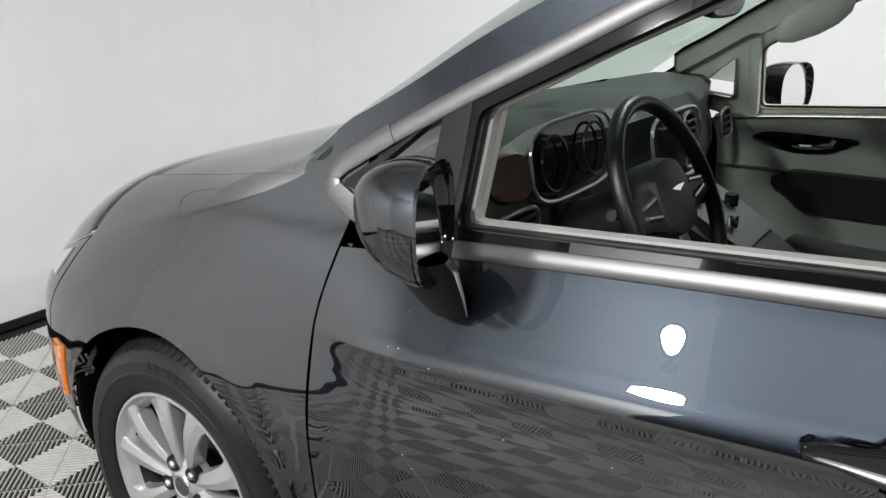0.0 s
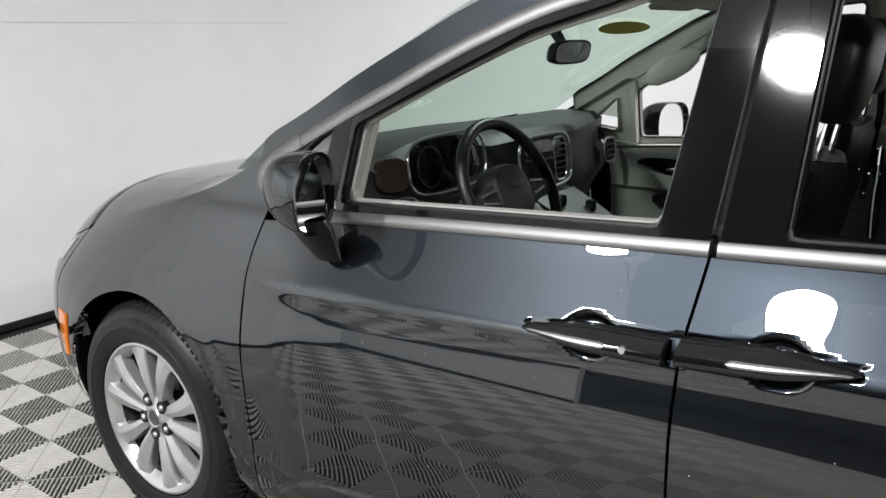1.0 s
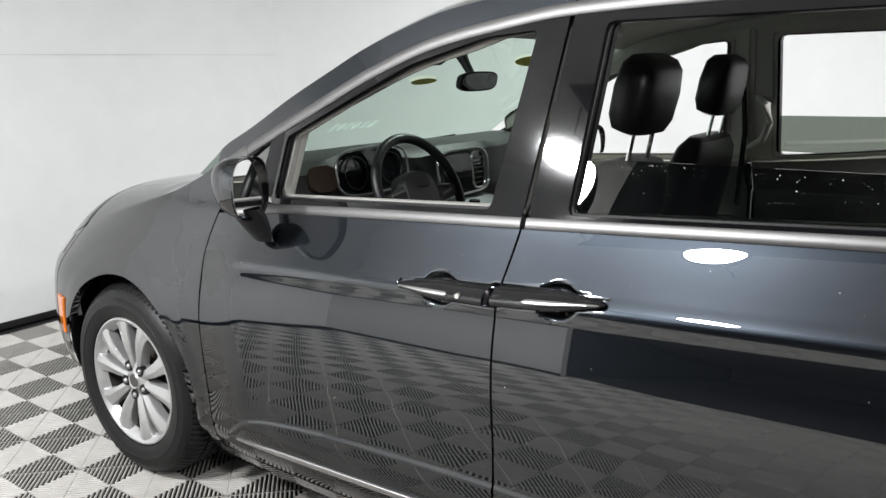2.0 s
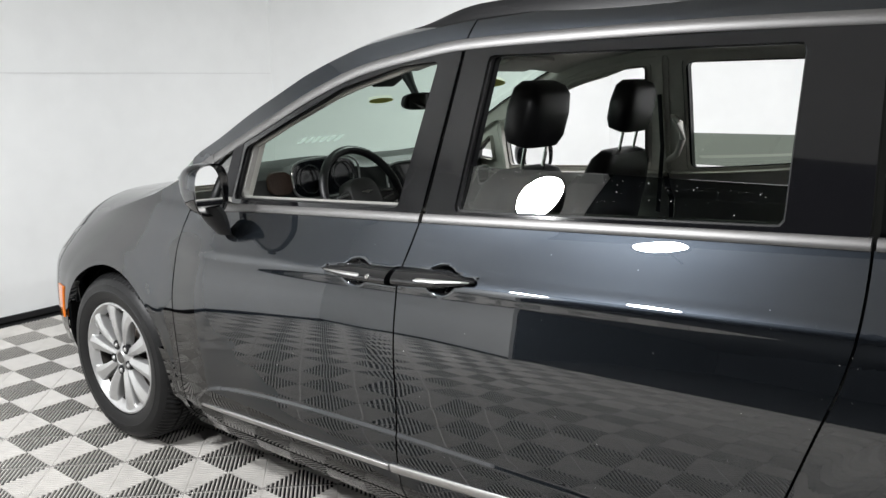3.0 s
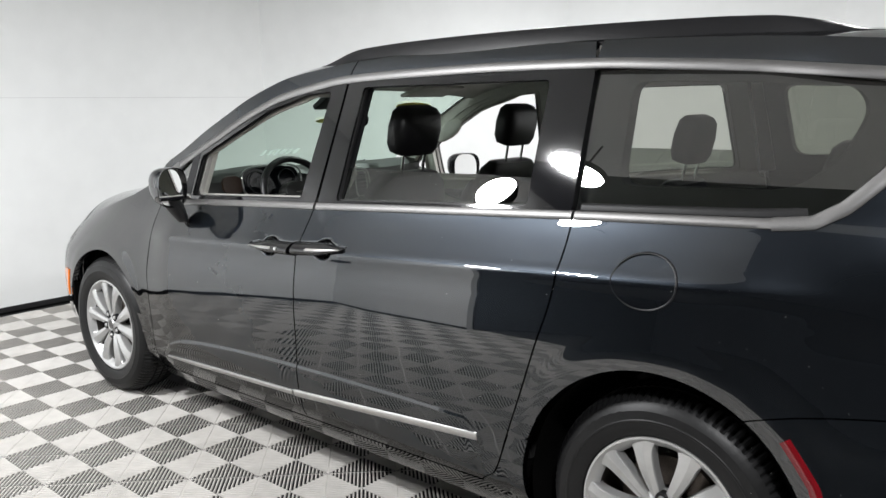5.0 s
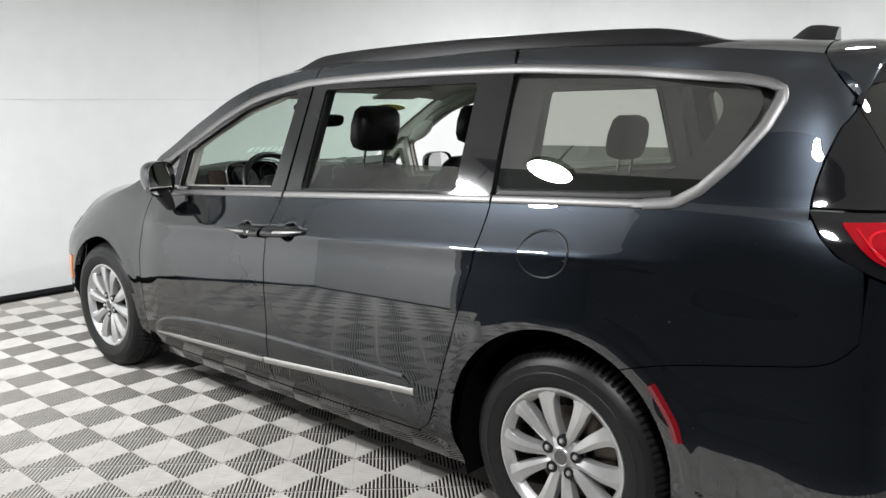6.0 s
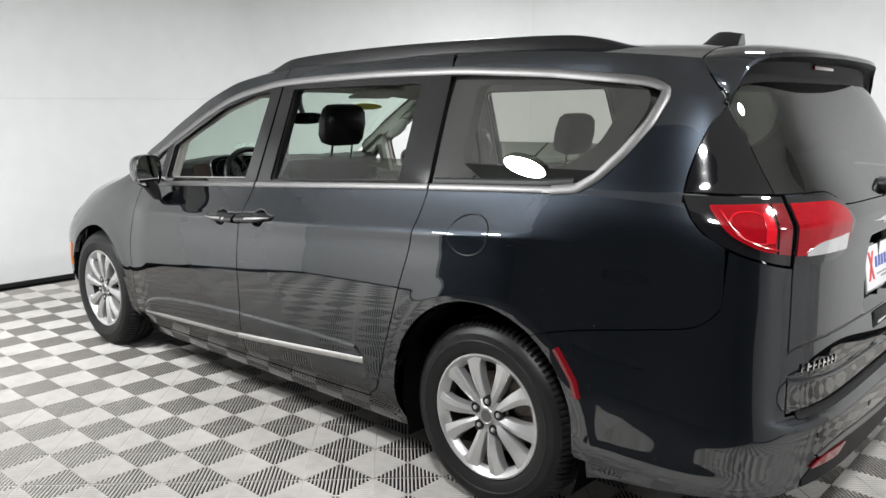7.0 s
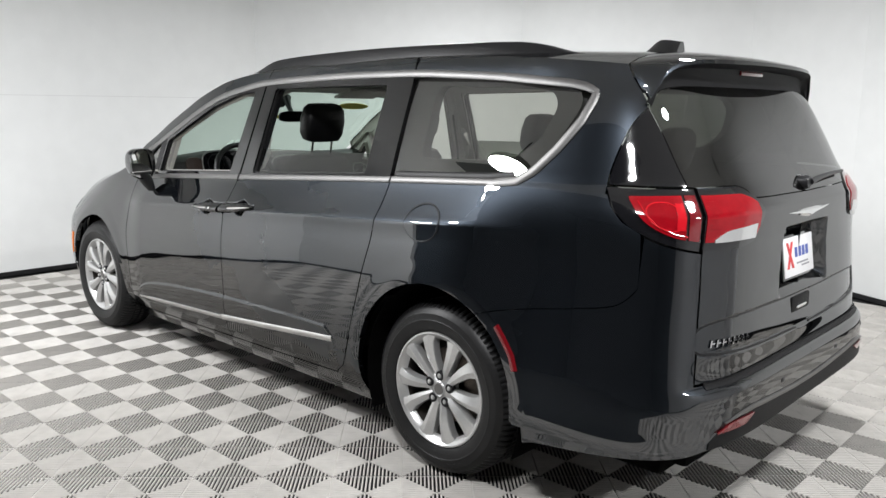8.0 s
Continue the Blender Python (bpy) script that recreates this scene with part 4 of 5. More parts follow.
both_sides("bumper_strip", lambda: ribbon([(4.14, .468), (4.2, .481), (4.277, .486), (4.45, .475), (4.6, .467), (4.7712, .464)], .018, n=60, out=.006, taper=lambda f: .3 + .7 * step(0, .2, f)), CHROME)
both_sides("bumper_skirt", lambda: panel(const(4.09), const(4.7712), lambda u: bumper_low(u) + .002, smooth_curve((4.09, .41), (4.13, .445), (4.2, .468), (4.277, .474), (4.45, .464), (4.7712, .453)), 30, 5, gap=0.0, out=.003, lip=.01), BLACK_PLASTIC)
both_sides("bumper_reflector", lambda: panel(const(4.112), const(4.28), smooth_curve((4.11, .437), (4.228, .436), (4.28, .462)), smooth_curve((4.11, .444), (4.175, .469), (4.28, .470)), 14, 3, out=.008, lip=.006), RED_DARK, label="dark red bumper reflector")
for u, z in ((4.143, .531), (4.489, .519)):
    both_sides("parking_sensor", lambda: ribbon([(u - .010, z), (u + .010, z)], .020, n=6, out=.001, lift=.001), BLACK_SATIN)
both_sides("load_sill", lambda: panel(const(4.085), const(4.7712), const(.588), const(.606), 30, 4, gap=0.0, out=.004, lip=.006), BLACK_PLASTIC)


# door handles with their cups, fuel flap
def handle(u0, u1, z0, z1, tip, lock):
    """A long grip, thick beside the door gap and tapering to its tip (0: at u0, 1: at u1)."""
    def bar(a, b, w, o, base=.004):
        def f():
            bm = bmesh.new()
            rows = []
            n = 32
            for i in range(n + 1):
                q = i / n
                g = a + (b - a) * q
                u, z = u0 + (u1 - u0) * g, z0 + (z1 - z0) * g
                far = g if tip == 0 else 1 - g
                e = (.30 + .70 * step(0, .5, far)) * math.sqrt(min(1.0, far / .06 + .02))
                ends = min(1.0, math.sqrt(min(q, 1 - q) / .04 + .05)) if (a, b) != (0, 1) else 1.0
                rows.append([skin(u, z + w * e * ends * math.cos(t), base + o * (.4 + .6 * e) * max(0, math.sin(t)) ** .8) for t in [math.pi * k / 12 for k in range(13)]])
            vs = add_grid(bm, rows)
            bm.faces.new(vs[0])
            bm.faces.new(vs[-1][::-1])
            return bm
        return f
    for s in (1, -1):
        t = lambda bm: bm if s > 0 else flip_y(bm)
        h = part("door_handle", t(bar(0, 1, .0225, .030)()), BLACK_GLOSS, van, "gloss black door handle with a chrome strip")
        part("chrome_strip", t(bar(.05, .64, .011, .032, .0045)() if lock else bar(.30, .96, .011, .032, .0045)()), MOULDING, h)
        if lock and s > 0:
            bm = bmesh.new()
            p = skin(u0 + (u1 - u0) * .76, z0 + (z1 - z0) * .76, .034)
            add_lathe(bm, [(0, -.004), (.006, -.004), (.008, 0), (.008, .01)], 16, "y", p)
            part("lock", bm, BRIGHT_CHROME, h)


handle(1.311, 1.580, .949, .960, 0, True)
handle(1.602, 1.869, .965, .990, 1, False)
both_sides("fuel_flap", lambda: ribbon([(3.031 + .094 * math.cos(a), 1.043 + .073 * math.sin(a)) for a in [2 * math.pi * k / 60 for k in range(61)]], .005, out=.0078, n=120, back=-.004, lift=0.0008), BLACK_SATIN)


# door mirrors
def mirror():
    """Shell, cap, glass and stalk of the near door mirror."""
    c = Vector((.808, -1.022, 1.146))
    made = {}
    bm = bmesh.new()
    rows = []
    for i in range(15):
        f = i / 14                                 # from the front tip to the rear opening
        x = -.128 + .128 * f
        s = math.sqrt(max(0.0, 1 - (1 - f) ** 2.3)) if f < 1 else 1
        s = max(s, .02)
        ring_ = []
        for k in range(28):
            a = 2 * math.pi * k / 28
            ca, sa = math.cos(a), math.sin(a)
            y = math.copysign(abs(ca) ** .7, ca) * .087 * s
            z = math.copysign(abs(sa) ** .75, sa) * (.082 if sa > 0 else .090) * s
            ring_.append(c + Vector((x - .34 * y, y - .012 * (1 - f), z + .012 * (1 - f) - .02 * y)))
        rows.append(ring_ + [ring_[0]])
    add_grid(bm, rows)
    made["shell"] = (bm, PAINT)
    bm = bmesh.new()
    last = rows[-1][:-1]
    mid = sum(last, Vector()) / len(last)
    inner = [mid + (p - mid) * .94 + Vector((-.002, 0, 0)) for p in last]
    deep = [mid + (p - mid) * .91 + Vector((-.02, 0, 0)) for p in last]
    outer = [mid + (p - mid) * 1.01 + Vector((.006, 0, 0)) for p in last]
    add_grid(bm, [[*l, l[0]] for l in (last, outer, inner, deep)])
    made["bezel"] = (bm, BLACK_GLOSS)
    bm = bmesh.new()
    glass = [bm.verts.new(mid + (p - mid) * .92 + Vector((-.010 - .08 * (p - mid).z, 0, 0))) for p in last]
    bm.faces.new(glass)
    made["glass"] = (bm, MIRROR)
    bm = bmesh.new()
    lower = []
    for y0, z0, w, d in ((-1.02, 1.085, .060, .045), (-1.0, 1.06, .055, .04), (-.985, 1.02, .045, .03), (-.972, .985, .034, .018)):
        lower.append([Vector((.765 + w * math.cos(a) + (1.085 - z0) * .30, y0 + d * math.sin(a), z0)) for a in [2 * math.pi * k / 16 for k in range(17)]])
    add_grid(bm, lower)
    bm.faces.new([bm.verts.new(p) for p in lower[-1][:-1]])
    made["stalk"] = (bm, BLACK_SATIN)
    bm = bmesh.new()
    rows2 = []
    for f in (.55, .7, .85, .98):
        x = -.128 + .128 * f
        s = math.sqrt(max(0.0, 1 - (1 - f) ** 2.3)) * 1.012
        rows2.append([c + Vector((x - .34 * y, y - .012 * (1 - f), z + .012 * (1 - f) - .02 * y)) for y, z in [(math.copysign(abs(math.cos(a)) ** .7, math.cos(a)) * .087 * s, -abs(math.sin(a)) ** .75 * .090 * s) for a in [math.pi + math.pi * k / 24 for k in range(25)]]])
    add_grid(bm, rows2)
    made["lower_cap"] = (bm, BLACK_GLOSS)
    return made


for s in (1, -1):
    made = mirror()
    if s < 0:                                  # the far mirror hangs a little lower
        for bm, _ in made.values():
            bmesh.ops.translate(bm, verts=bm.verts, vec=(.02, 0, -.045))
    bm, mt = made.pop("shell")
    shell = part("door_mirror", bm if s > 0 else flip_y(bm), mt, van, "dark grey door mirror with black bezel")
    for nm, (bm, mt) in made.items():
        part(nm, bm if s > 0 else flip_y(bm), mt, shell)


# wheels
def wheel(x, y, side, turn):
    """side -1: the face looks towards -y."""
    bm = bmesh.new()
    add_lathe(bm, [(.240, .006), (.2375, -.002), (.231, -.003), (.225, .002), (.214, .010), (.204, .03)], 96, "y")
    w = part("wheel", bm, ALLOY, van, "silver ten-spoke alloy wheel with black tyre")
    w.location = (x, y, 0.362)
    w.rotation_euler = (0, turn, 0 if side < 0 else math.pi)
    bm = bmesh.new()
    prof = [(.239, .012), (.243, -.004), (.258, -.011), (.283, -.0145), (.285, -.016), (.290, -.016), (.292, -.0145), (.315, -.011), (.330, -.003), (.340, .006), (.347, .016),
            (.3525, .024), (.358, .036), (.362, .052), (.3625, .068), (.355, .069), (.355, .077), (.3635, .078), (.3635, .108), (.356, .109), (.356, .117), (.3635, .118), (.3635, .146),
            (.355, .147), (.355, .155), (.3625, .156), (.362, .178), (.358, .194), (.35, .205), (.33, .215), (.25, .222), (.239, .21)]
    deep = {9: .002, 10: .005, 11: .007, 12: .007, 13: .006, 14: .006, 25: .006, 26: .006, 27: .005, 17: .003, 18: .003, 21: .003, 22: .003}
    rows = add_lathe(bm, prof, 270, "y")
    for i, row in enumerate(rows):
        for j, d in deep.items():
            if i % 3 == (0 if j < 15 or j > 24 else 1):
                r = math.hypot(row[j].co.x, row[j].co.z)
                row[j].co.x, row[j].co.z = row[j].co.x * (r - d) / r, row[j].co.z * (r - d) / r
    part("tyre", bm, RUBBER, w, "black tyre with fine tread", crisp=18)
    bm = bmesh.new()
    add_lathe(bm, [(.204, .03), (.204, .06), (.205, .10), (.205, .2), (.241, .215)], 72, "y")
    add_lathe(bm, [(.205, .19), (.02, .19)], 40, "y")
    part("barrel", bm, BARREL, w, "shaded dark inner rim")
    # raised marks on the side wall
    for a0, wd in ((2.0, .05), (2.09, .05), (2.18, .06), (2.3, .05), (2.39, .05), (5.0, .05), (5.09, .05), (5.18, .06), (5.3, .05), (5.39, .05)):
        bm = bmesh.new()
        add_lathe(bm, [(.302, -.0125), (.302, -.0145), (.318, -.0125), (.318, -.0105)], 3, "y", (0, 0, 0), a0, a0 + wd)
        part("tyre_mark", bm, RUBBER, w)
    # spokes: wide and flat at the rim, waisted, with chamfered edges
    for k in range(10):
        bm = bmesh.new()
        a0 = 2 * math.pi * k / 10
        rows = []
        for i in range(13):
            f = i / 12
            r = .046 + (.228 - .046) * f
            lean = .05 * math.sin(math.pi * f) * (1 if k % 2 else -1)
            half = .0135 + .0195 * f + .012 * max(0, f - .82) / .18
            y0 = .016 - .012 * math.sin(f * math.pi * .8) - .004 * f
            rows.append([Vector((r * math.cos(a0 + lean) - half * t * math.sin(a0), y0 + d, r * math.sin(a0 + lean) + half * t * math.cos(a0))) for t, d in ((-1, .04), (-1, .007), (-.93, .002), (-.25, -.003), (-.15, -.003), (.93, .006), (1, .012), (1, .04))])
        add_grid(bm, rows)
        part("spoke", bm, ALLOY, w, crisp=9)
    bm = bmesh.new()
    add_lathe(bm, [(0, .010), (.024, .009), (.029, .006), (.0305, .010), (.036, .014), (.062, .018), (.072, .026), (.076, .05)], 40, "y")
    part("hub", bm, ALLOY, w)
    bm = bmesh.new()
    add_lathe(bm, [(0, .0075), (.023, .0065), (.024, .009)], 32, "y")
    part("hub_cap", bm, CHROME, w)
    for k in range(5):
        a = 2 * math.pi * (k + .25) / 5 
        bm = bmesh.new()
        add_lathe(bm, [(0, .004), (.007, .005), (.0105, .010), (.0105, .03)], 6, "y", (.057 * math.cos(a), 0, .057 * math.sin(a)))
        part("wheel_nut", bm, ALLOY, w)
        bm = bmesh.new()
        add_lathe(bm, [(.0108, .0095), (.0185, .0085), (.0205, .012), (.0205, .03)], 20, "y", (.057 * math.cos(a), 0, .057 * math.sin(a)))
        part("nut_recess", bm, BLACK_SATIN, w)
    bm = bmesh.new()
    add_lathe(bm, [(.07, .085), (.155, .085), (.157, .09), (.157, .11), (.07, .112)], 48, "y")
    part("brake_disc", bm, DARK_METAL, w)
    bm = bmesh.new()
    add_lathe(bm, [(.10, .06), (.175, .065), (.18, .13), (.10, .13)], 12, "y", (0, 0, 0), -.5, .6)
    part("brake_caliper", bm, DARK_METAL, w)
    return w


for x, turn in ((.02, .73), (3.09, .035)):
    wheel(x, -.962, -1, turn)
    wheel(x, .962, 1, .1)


# wheel housings and underbody
def housing(cx, cz, r, rz, face=-.965):
    bm = bmesh.new()
    rows = []
    for y in (face, face + .035, -.70, -.62):
        rows.append([Vector((cx + r * math.cos(a), y, cz + rz * math.sin(a))) for a in [-.42 + (math.pi + .84) * k / 36 for k in range(37)]])
    vs = add_grid(bm, rows)
    bm.faces.new(vs[-1])
    return bm


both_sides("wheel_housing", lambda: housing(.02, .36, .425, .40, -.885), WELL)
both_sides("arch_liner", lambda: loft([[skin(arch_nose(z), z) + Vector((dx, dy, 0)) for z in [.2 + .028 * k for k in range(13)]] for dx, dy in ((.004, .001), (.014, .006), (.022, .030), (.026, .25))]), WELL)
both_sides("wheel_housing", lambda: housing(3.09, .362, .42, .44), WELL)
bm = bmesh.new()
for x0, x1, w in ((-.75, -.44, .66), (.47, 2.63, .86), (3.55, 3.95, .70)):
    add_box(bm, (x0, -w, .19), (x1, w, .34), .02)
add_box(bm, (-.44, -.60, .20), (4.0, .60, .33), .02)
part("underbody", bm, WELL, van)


# ---- inside the van ----
def loft_closed(rows):
    bm = bmesh.new()
    vs = add_grid(bm, [[*r, r[0]] for r in rows])
    bm.faces.new([bm.verts.new(p) for p in rows[0][::-1]])
    bm.faces.new([bm.verts.new(p) for p in rows[-1]])
    bmesh.ops.remove_doubles(bm, verts=bm.verts, dist=.0002)
    return bm


def oval(c, ax, ay, a, b, power=.6, n=24):
    """A rounded-square ring round c in the plane of ax and ay."""
    c, ax, ay = Vector(c), Vector(ax), Vector(ay)
    out = []
    for k in range(n):
        t = 2 * math.pi * k / n
        ct, st = math.cos(t), math.sin(t)
        out.append(c + ax * a * math.copysign(abs(ct) ** power, ct) + ay * b * math.copysign(abs(st) ** power, st))
    return out


# linings
part("headliner", top_sheet(1.12, 3.9, 40, .045, .03), HEADLINER, van)
both_sides("roof_trim", lambda: panel(const(.47), const(3.72), lambda u: chrome_mid(u) - .018 - .034 * (1 - step(1.3, 1.6, u)), lambda u: edge_z(u) - .012, 70, 6, out=-.034, lip=.012), INTERIOR_GREY)
bm = bmesh.new()
add_box(bm, (.5, -.84, .34), (2.58, .84, .40), .01)
add_box(bm, (2.584, -.58, .34), (3.95, .58, .40), .01)
part("cabin_floor", bm, CARPET, van)
both_sides("pillar_lining", lambda: ring(rounded(inset(front_outer, -.02), .02), rounded(inset(front_open, -.004), .03), -.045, .008, 160), INTERIOR_GREY)
both_sides("pillar_lining", lambda: ring(rounded(inset(slide_outer, -.02), .02), rounded(inset(slide_open, -.004), .035), -.045, .008, 160), INTERIOR_GREY)
q_out = [(2.70, 1.16), (3.45, 1.19), (3.80, 1.40), (3.95, 1.56), (3.85, 1.64), (2.68, 1.655)]
q_in = [(2.86, 1.275), (3.36, 1.295), (3.50, 1.37), (3.60, 1.50), (3.56, 1.555), (2.83, 1.575)]
both_sides("quarter_lining", lambda: ring(rounded(q_out, .03), rounded(q_in, .05), -.04, .05, 160), DARK_TRIM)
both_sides("corner_lining", lambda: ring(rounded([(.46, 1.10), (.76, 1.06), (.77, 1.31), (.74, 1.31), (.5, 1.19)], .02), rounded([(.56, 1.137), (.685, 1.12), (.695, 1.245), (.685, 1.24), (.62, 1.195)], .02), -.05, .03, 100), INTERIOR_GREY)
for u0, u1 in ((.62, 1.60), (1.63, 2.73)):
    both_sides("door_lining", lambda: panel(const(u0), const(u1), const(.84), lambda u: belt_top(u) - .006, 24, 8, out=-.075, lip=.02), INTERIOR_GREY)
    both_sides("door_lining_lower", lambda: panel(const(u0), const(min(u1, 2.52)), const(.38), const(.842), 24, 8, out=-.078, lip=.02), INTERIOR_GREY)
    both_sides("belt_cap", lambda: loft([[skin(u0 + (u1 - u0) * k / 20, belt_top(u0 + (u1 - u0) * k / 20) + dz, o) for k in range(21)] for o, dz in ((-.006, -.004), (-.012, .004), (-.018, .004), (-.024, -.03))]), RUBBER)
    both_sides("belt_ledge", lambda: loft([[skin(u0 + (u1 - u0) * k / 20, belt_top(u0 + (u1 - u0) * k / 20) + dz, o) for k in range(21)] for o, dz in ((-.030, -.032), (-.034, -.005), (-.05, -.003), (-.08, -.014))]), INTERIOR_GREY)
    both_sides("armrest", lambda: panel(const(u0 + .19), const(u1 - .12), lambda u: .71 + .08 * (1 - step(u0 + .19, u0 + .32, u)), lambda u: .85 - .03 * (1 - step(u0 + .19, u0 + .26, u)), 24, 6, out=-.125, lip=-.05), INTERIOR_DARK)
both_sides("quarter_lining_lower", lambda: panel(const(2.74), const(3.9), const(.84), lambda u: min(belt_top(u), 1.23), 24, 8, out=-.075, lip=.02), DARK_TRIM)
# far door: dark handle bowl with a chrome pull, and the pocket
bm = bmesh.new()
rows = []
for i in range(21):
    g = i / 20
    u = .74 + .32 * g
    h = .05 * math.sin(math.pi * min(max(g, .02), .98)) ** .6
    rows.append([Vector((u, -skin(u, .945 + k * h).y - .080 - .010 * (1 - k * k), .945 + k * h + .01 * g)) for k in (-1, -.6, 0, .6, 1)])
add_grid(bm, rows)
bowl = part("handle_bowl", bm, BLACK_GLOSS, van)
bm = bmesh.new()
add_tube(bm, [(.87, .895, .932), (.89, .872, .934), (.95, .866, .938), (.985, .872, .945), (.99, .878, .962)], .008, 8)
part("inner_handle", bm, BRIGHT_CHROME, bowl, "chrome inner door handle")

# dashboard
dash_x = smooth_curve((-.84, .62), (-.6, .70), (-.2, .70), (.2, .74), (.6, .66), (.84, .60))
rows = []
for k in range(41):
    y = -.83 + 1.66 * k / 40
    hump = .030 * math.exp(-((y + .40) / .20) ** 4) + .012 * math.exp(-((y - .1) / .22) ** 4)
    e = dash_x(y)
    front = .06 + .34 * (abs(y) / .83) ** 2
    rows.append([Vector(p) for p in ((front, y, 1.10 + .05 * (abs(y) / .83) ** 2), (front + .1, y, 1.125 + hump * .3 + .03 * (abs(y) / .83) ** 2), (e - .13, y, 1.158 + hump), (e - .03, y, 1.154 + hump), (e, y, 1.130 + hump * .8), (e - .005, y, 1.06), (e + .015, y, 1.0), (e + .02, y, .94), (e - .03, y, .86), (e - .08, y, .7), (e - .16, y, .45))])
part("dashboard", loft(rows), INTERIOR_DARK, van)
# instrument binnacle: dark face in a thin silver frame, wood insert beside it
cl = part("instrument_panel", loft_closed([oval((.712, -.41, 1.12), (0, 1, 0), (-.15, 0, .988), .175 * s, .072 * s, .55) for s in (.02, .5, .98)]), SCREEN, van, "dark instrument cluster with silver frame")
bm = bmesh.new()
o = oval((.722, -.41, 1.12), (0, 1, 0), (-.15, 0, .988), .182, .078, .55, 48)
add_tube(bm, [*o, o[0]], .0045, 6, False)
part("cluster_frame", bm, SILVER_TRIM, cl)
for y in (-.50, -.32):
    bm = bmesh.new()
    o = oval((.724, y, 1.118), (0, 1, 0), (-.15, 0, .988), .055, .055, 1.0, 32)
    add_tube(bm, [*o, o[0]], .003, 6, False)
    part("gauge_ring", bm, BLACK_SATIN, cl)
part("wood_insert", loft_closed([oval((.70 + .012 * (s < 1), -.64, 1.115), (.25, .97, 0), (-.2, 0, .98), .05 * s, .045 * s, .7) for s in (1.0, .97, .5, .02)]), WOOD, van)
# air vents at the dash ends and beside the screen
def vent(c, w, h, n, ax=(0, 1, 0)):
    v = part("air_vent", loft_closed([oval((c[0] - .004, c[1], c[2]), ax, (-.12, 0, .99), w * s, h * s, .5) for s in (.02, .6, .98)]), BLACK_GLOSS, van)
    bm = bmesh.new()
    o = oval(c, ax, (-.12, 0, .99), w, h, .5, 40)
    add_tube(bm, [*o, o[0]], .005, 6, False)
    part("vent_frame", bm, SILVER_TRIM, v)
    for k in range(n):
        z = c[2] + h * (2 * (k + 1) / (n + 1) - 1)
        bm = bmesh.new()
        add_box(bm, (c[0] - .004, c[1] - w * .9, z - .003), (c[0] + .006, c[1] + w * .9, z + .002), .001)
        part("vent_slat", bm, INTERIOR_DARK, v)


vent((.72, -.64, 1.015), .085, .034, 3)
vent((.765, .165, 1.06), .042, .07, 6)
vent((.70, .70, 1.02), .05, .045, 3)
scr = part("touch_screen", loft_closed([oval((.772, .02, 1.07), (0, 1, 0), (-.14, 0, .99), .09 * s, .066 * s, .35) for s in (.02, .5, 1.0)]), SCREEN, van, "dark touch screen in a silver frame")
bm = bmesh.new()
o = oval((.774, .055, 1.065), (0, 1, 0), (-.14, 0, .99), .165, .085, .45, 48)
add_tube(bm, [*o, o[0]], .005, 6, False)
part("screen_frame", bm, SILVER_TRIM, scr)
# centre stack with its knobs and the lower console
con = part("centre_console", loft_closed([[Vector((x, y, z)) for x, y, z in ((x0, .09 - w, z0), (x0, .09 - w * .8, z0 + .02), (x0, .09 + w * .8, z0 + .02), (x0, .09 + w, z0), (x0, .09 + w, .42), (x0, .09 - w, .42))] for x0, z0, w in ((.66, .97, .17), (.80, .93, .165), (.92, .86, .15), (1.05, .78, .13), (1.3, .72, .12), (1.45, .70, .12))]), INTERIOR_DARK, van)
part("shifter_panel", loft([[Vector((x, .09 + y, z + .024)) for y in (-.13, -.065, 0, .065, .13)] for x, z in ((.79, .935), (.86, .90), (.92, .865), (.985, .825))]), CONSOLE, con)
for x, y, z, r in ((.84, .03, .935, .022), (.89, .15, .905, .018), (.93, .03, .885, .015)):
    bm = bmesh.new()
    add_lathe(bm, [(0, .03), (r * .9, .03), (r, .024), (r, 0)], 20, "z", (x, y, z))
    part("knob", bm, BRIGHT_CHROME if r < .017 else BLACK_GLOSS, con)

# steering wheel
sw_c, sw_n = Vector((.93, -.415, 1.06)), Vector((.90, 0, .436)).normalized()
sw_y = Vector((0, 1, 0))
sw_z = sw_n.cross(sw_y)
sw_z = sw_z if sw_z.z > 0 else -sw_z
bm = bmesh.new()
pts = [sw_c + sw_y * .20 * math.cos(t) + sw_z * .192 * math.sin(t) for t in [2 * math.pi * k / 64 for k in range(65)]]
add_tube(bm, pts, .0165, 10, False)
sw = part("steering_wheel", bm, LEATHER, van, "black leather steering wheel with silver spokes")
part("horn_pad", loft_closed([oval(sw_c + sw_n * h, sw_y, sw_z, .082 * s, .078 * s, .7, 28) for h, s in ((-.05, 1.0), (-.01, 1.02), (.012, .92), (.02, .6), (.021, .05))]), INTERIOR_DARK, sw)
for s in (-1, 1):
    bm = bmesh.new()
    rows = [[sw_c + sw_y * s * d + sw_z * (z * w - .01) + sw_n * n for z, n in ((-1, -.02), (-1, .0), (-.6, .006), (.6, .006), (1, .0), (1, -.02))] for d, w in ((.07, .045), (.12, .03), (.187, .022))]
    add_grid(bm, rows)
    part("spoke", bm, INTERIOR_DARK, sw)
    for dz in (-.022, .014):
        bm = bmesh.new()
        add_tube(bm, [sw_c + sw_y * s * .088 + sw_z * dz + sw_n * .008, sw_c + sw_y * s * .15 + sw_z * dz * .5 + sw_n * .008], .004, 6)
        part("spoke_trim", bm, SILVER_TRIM, sw)
bm = bmesh.new()
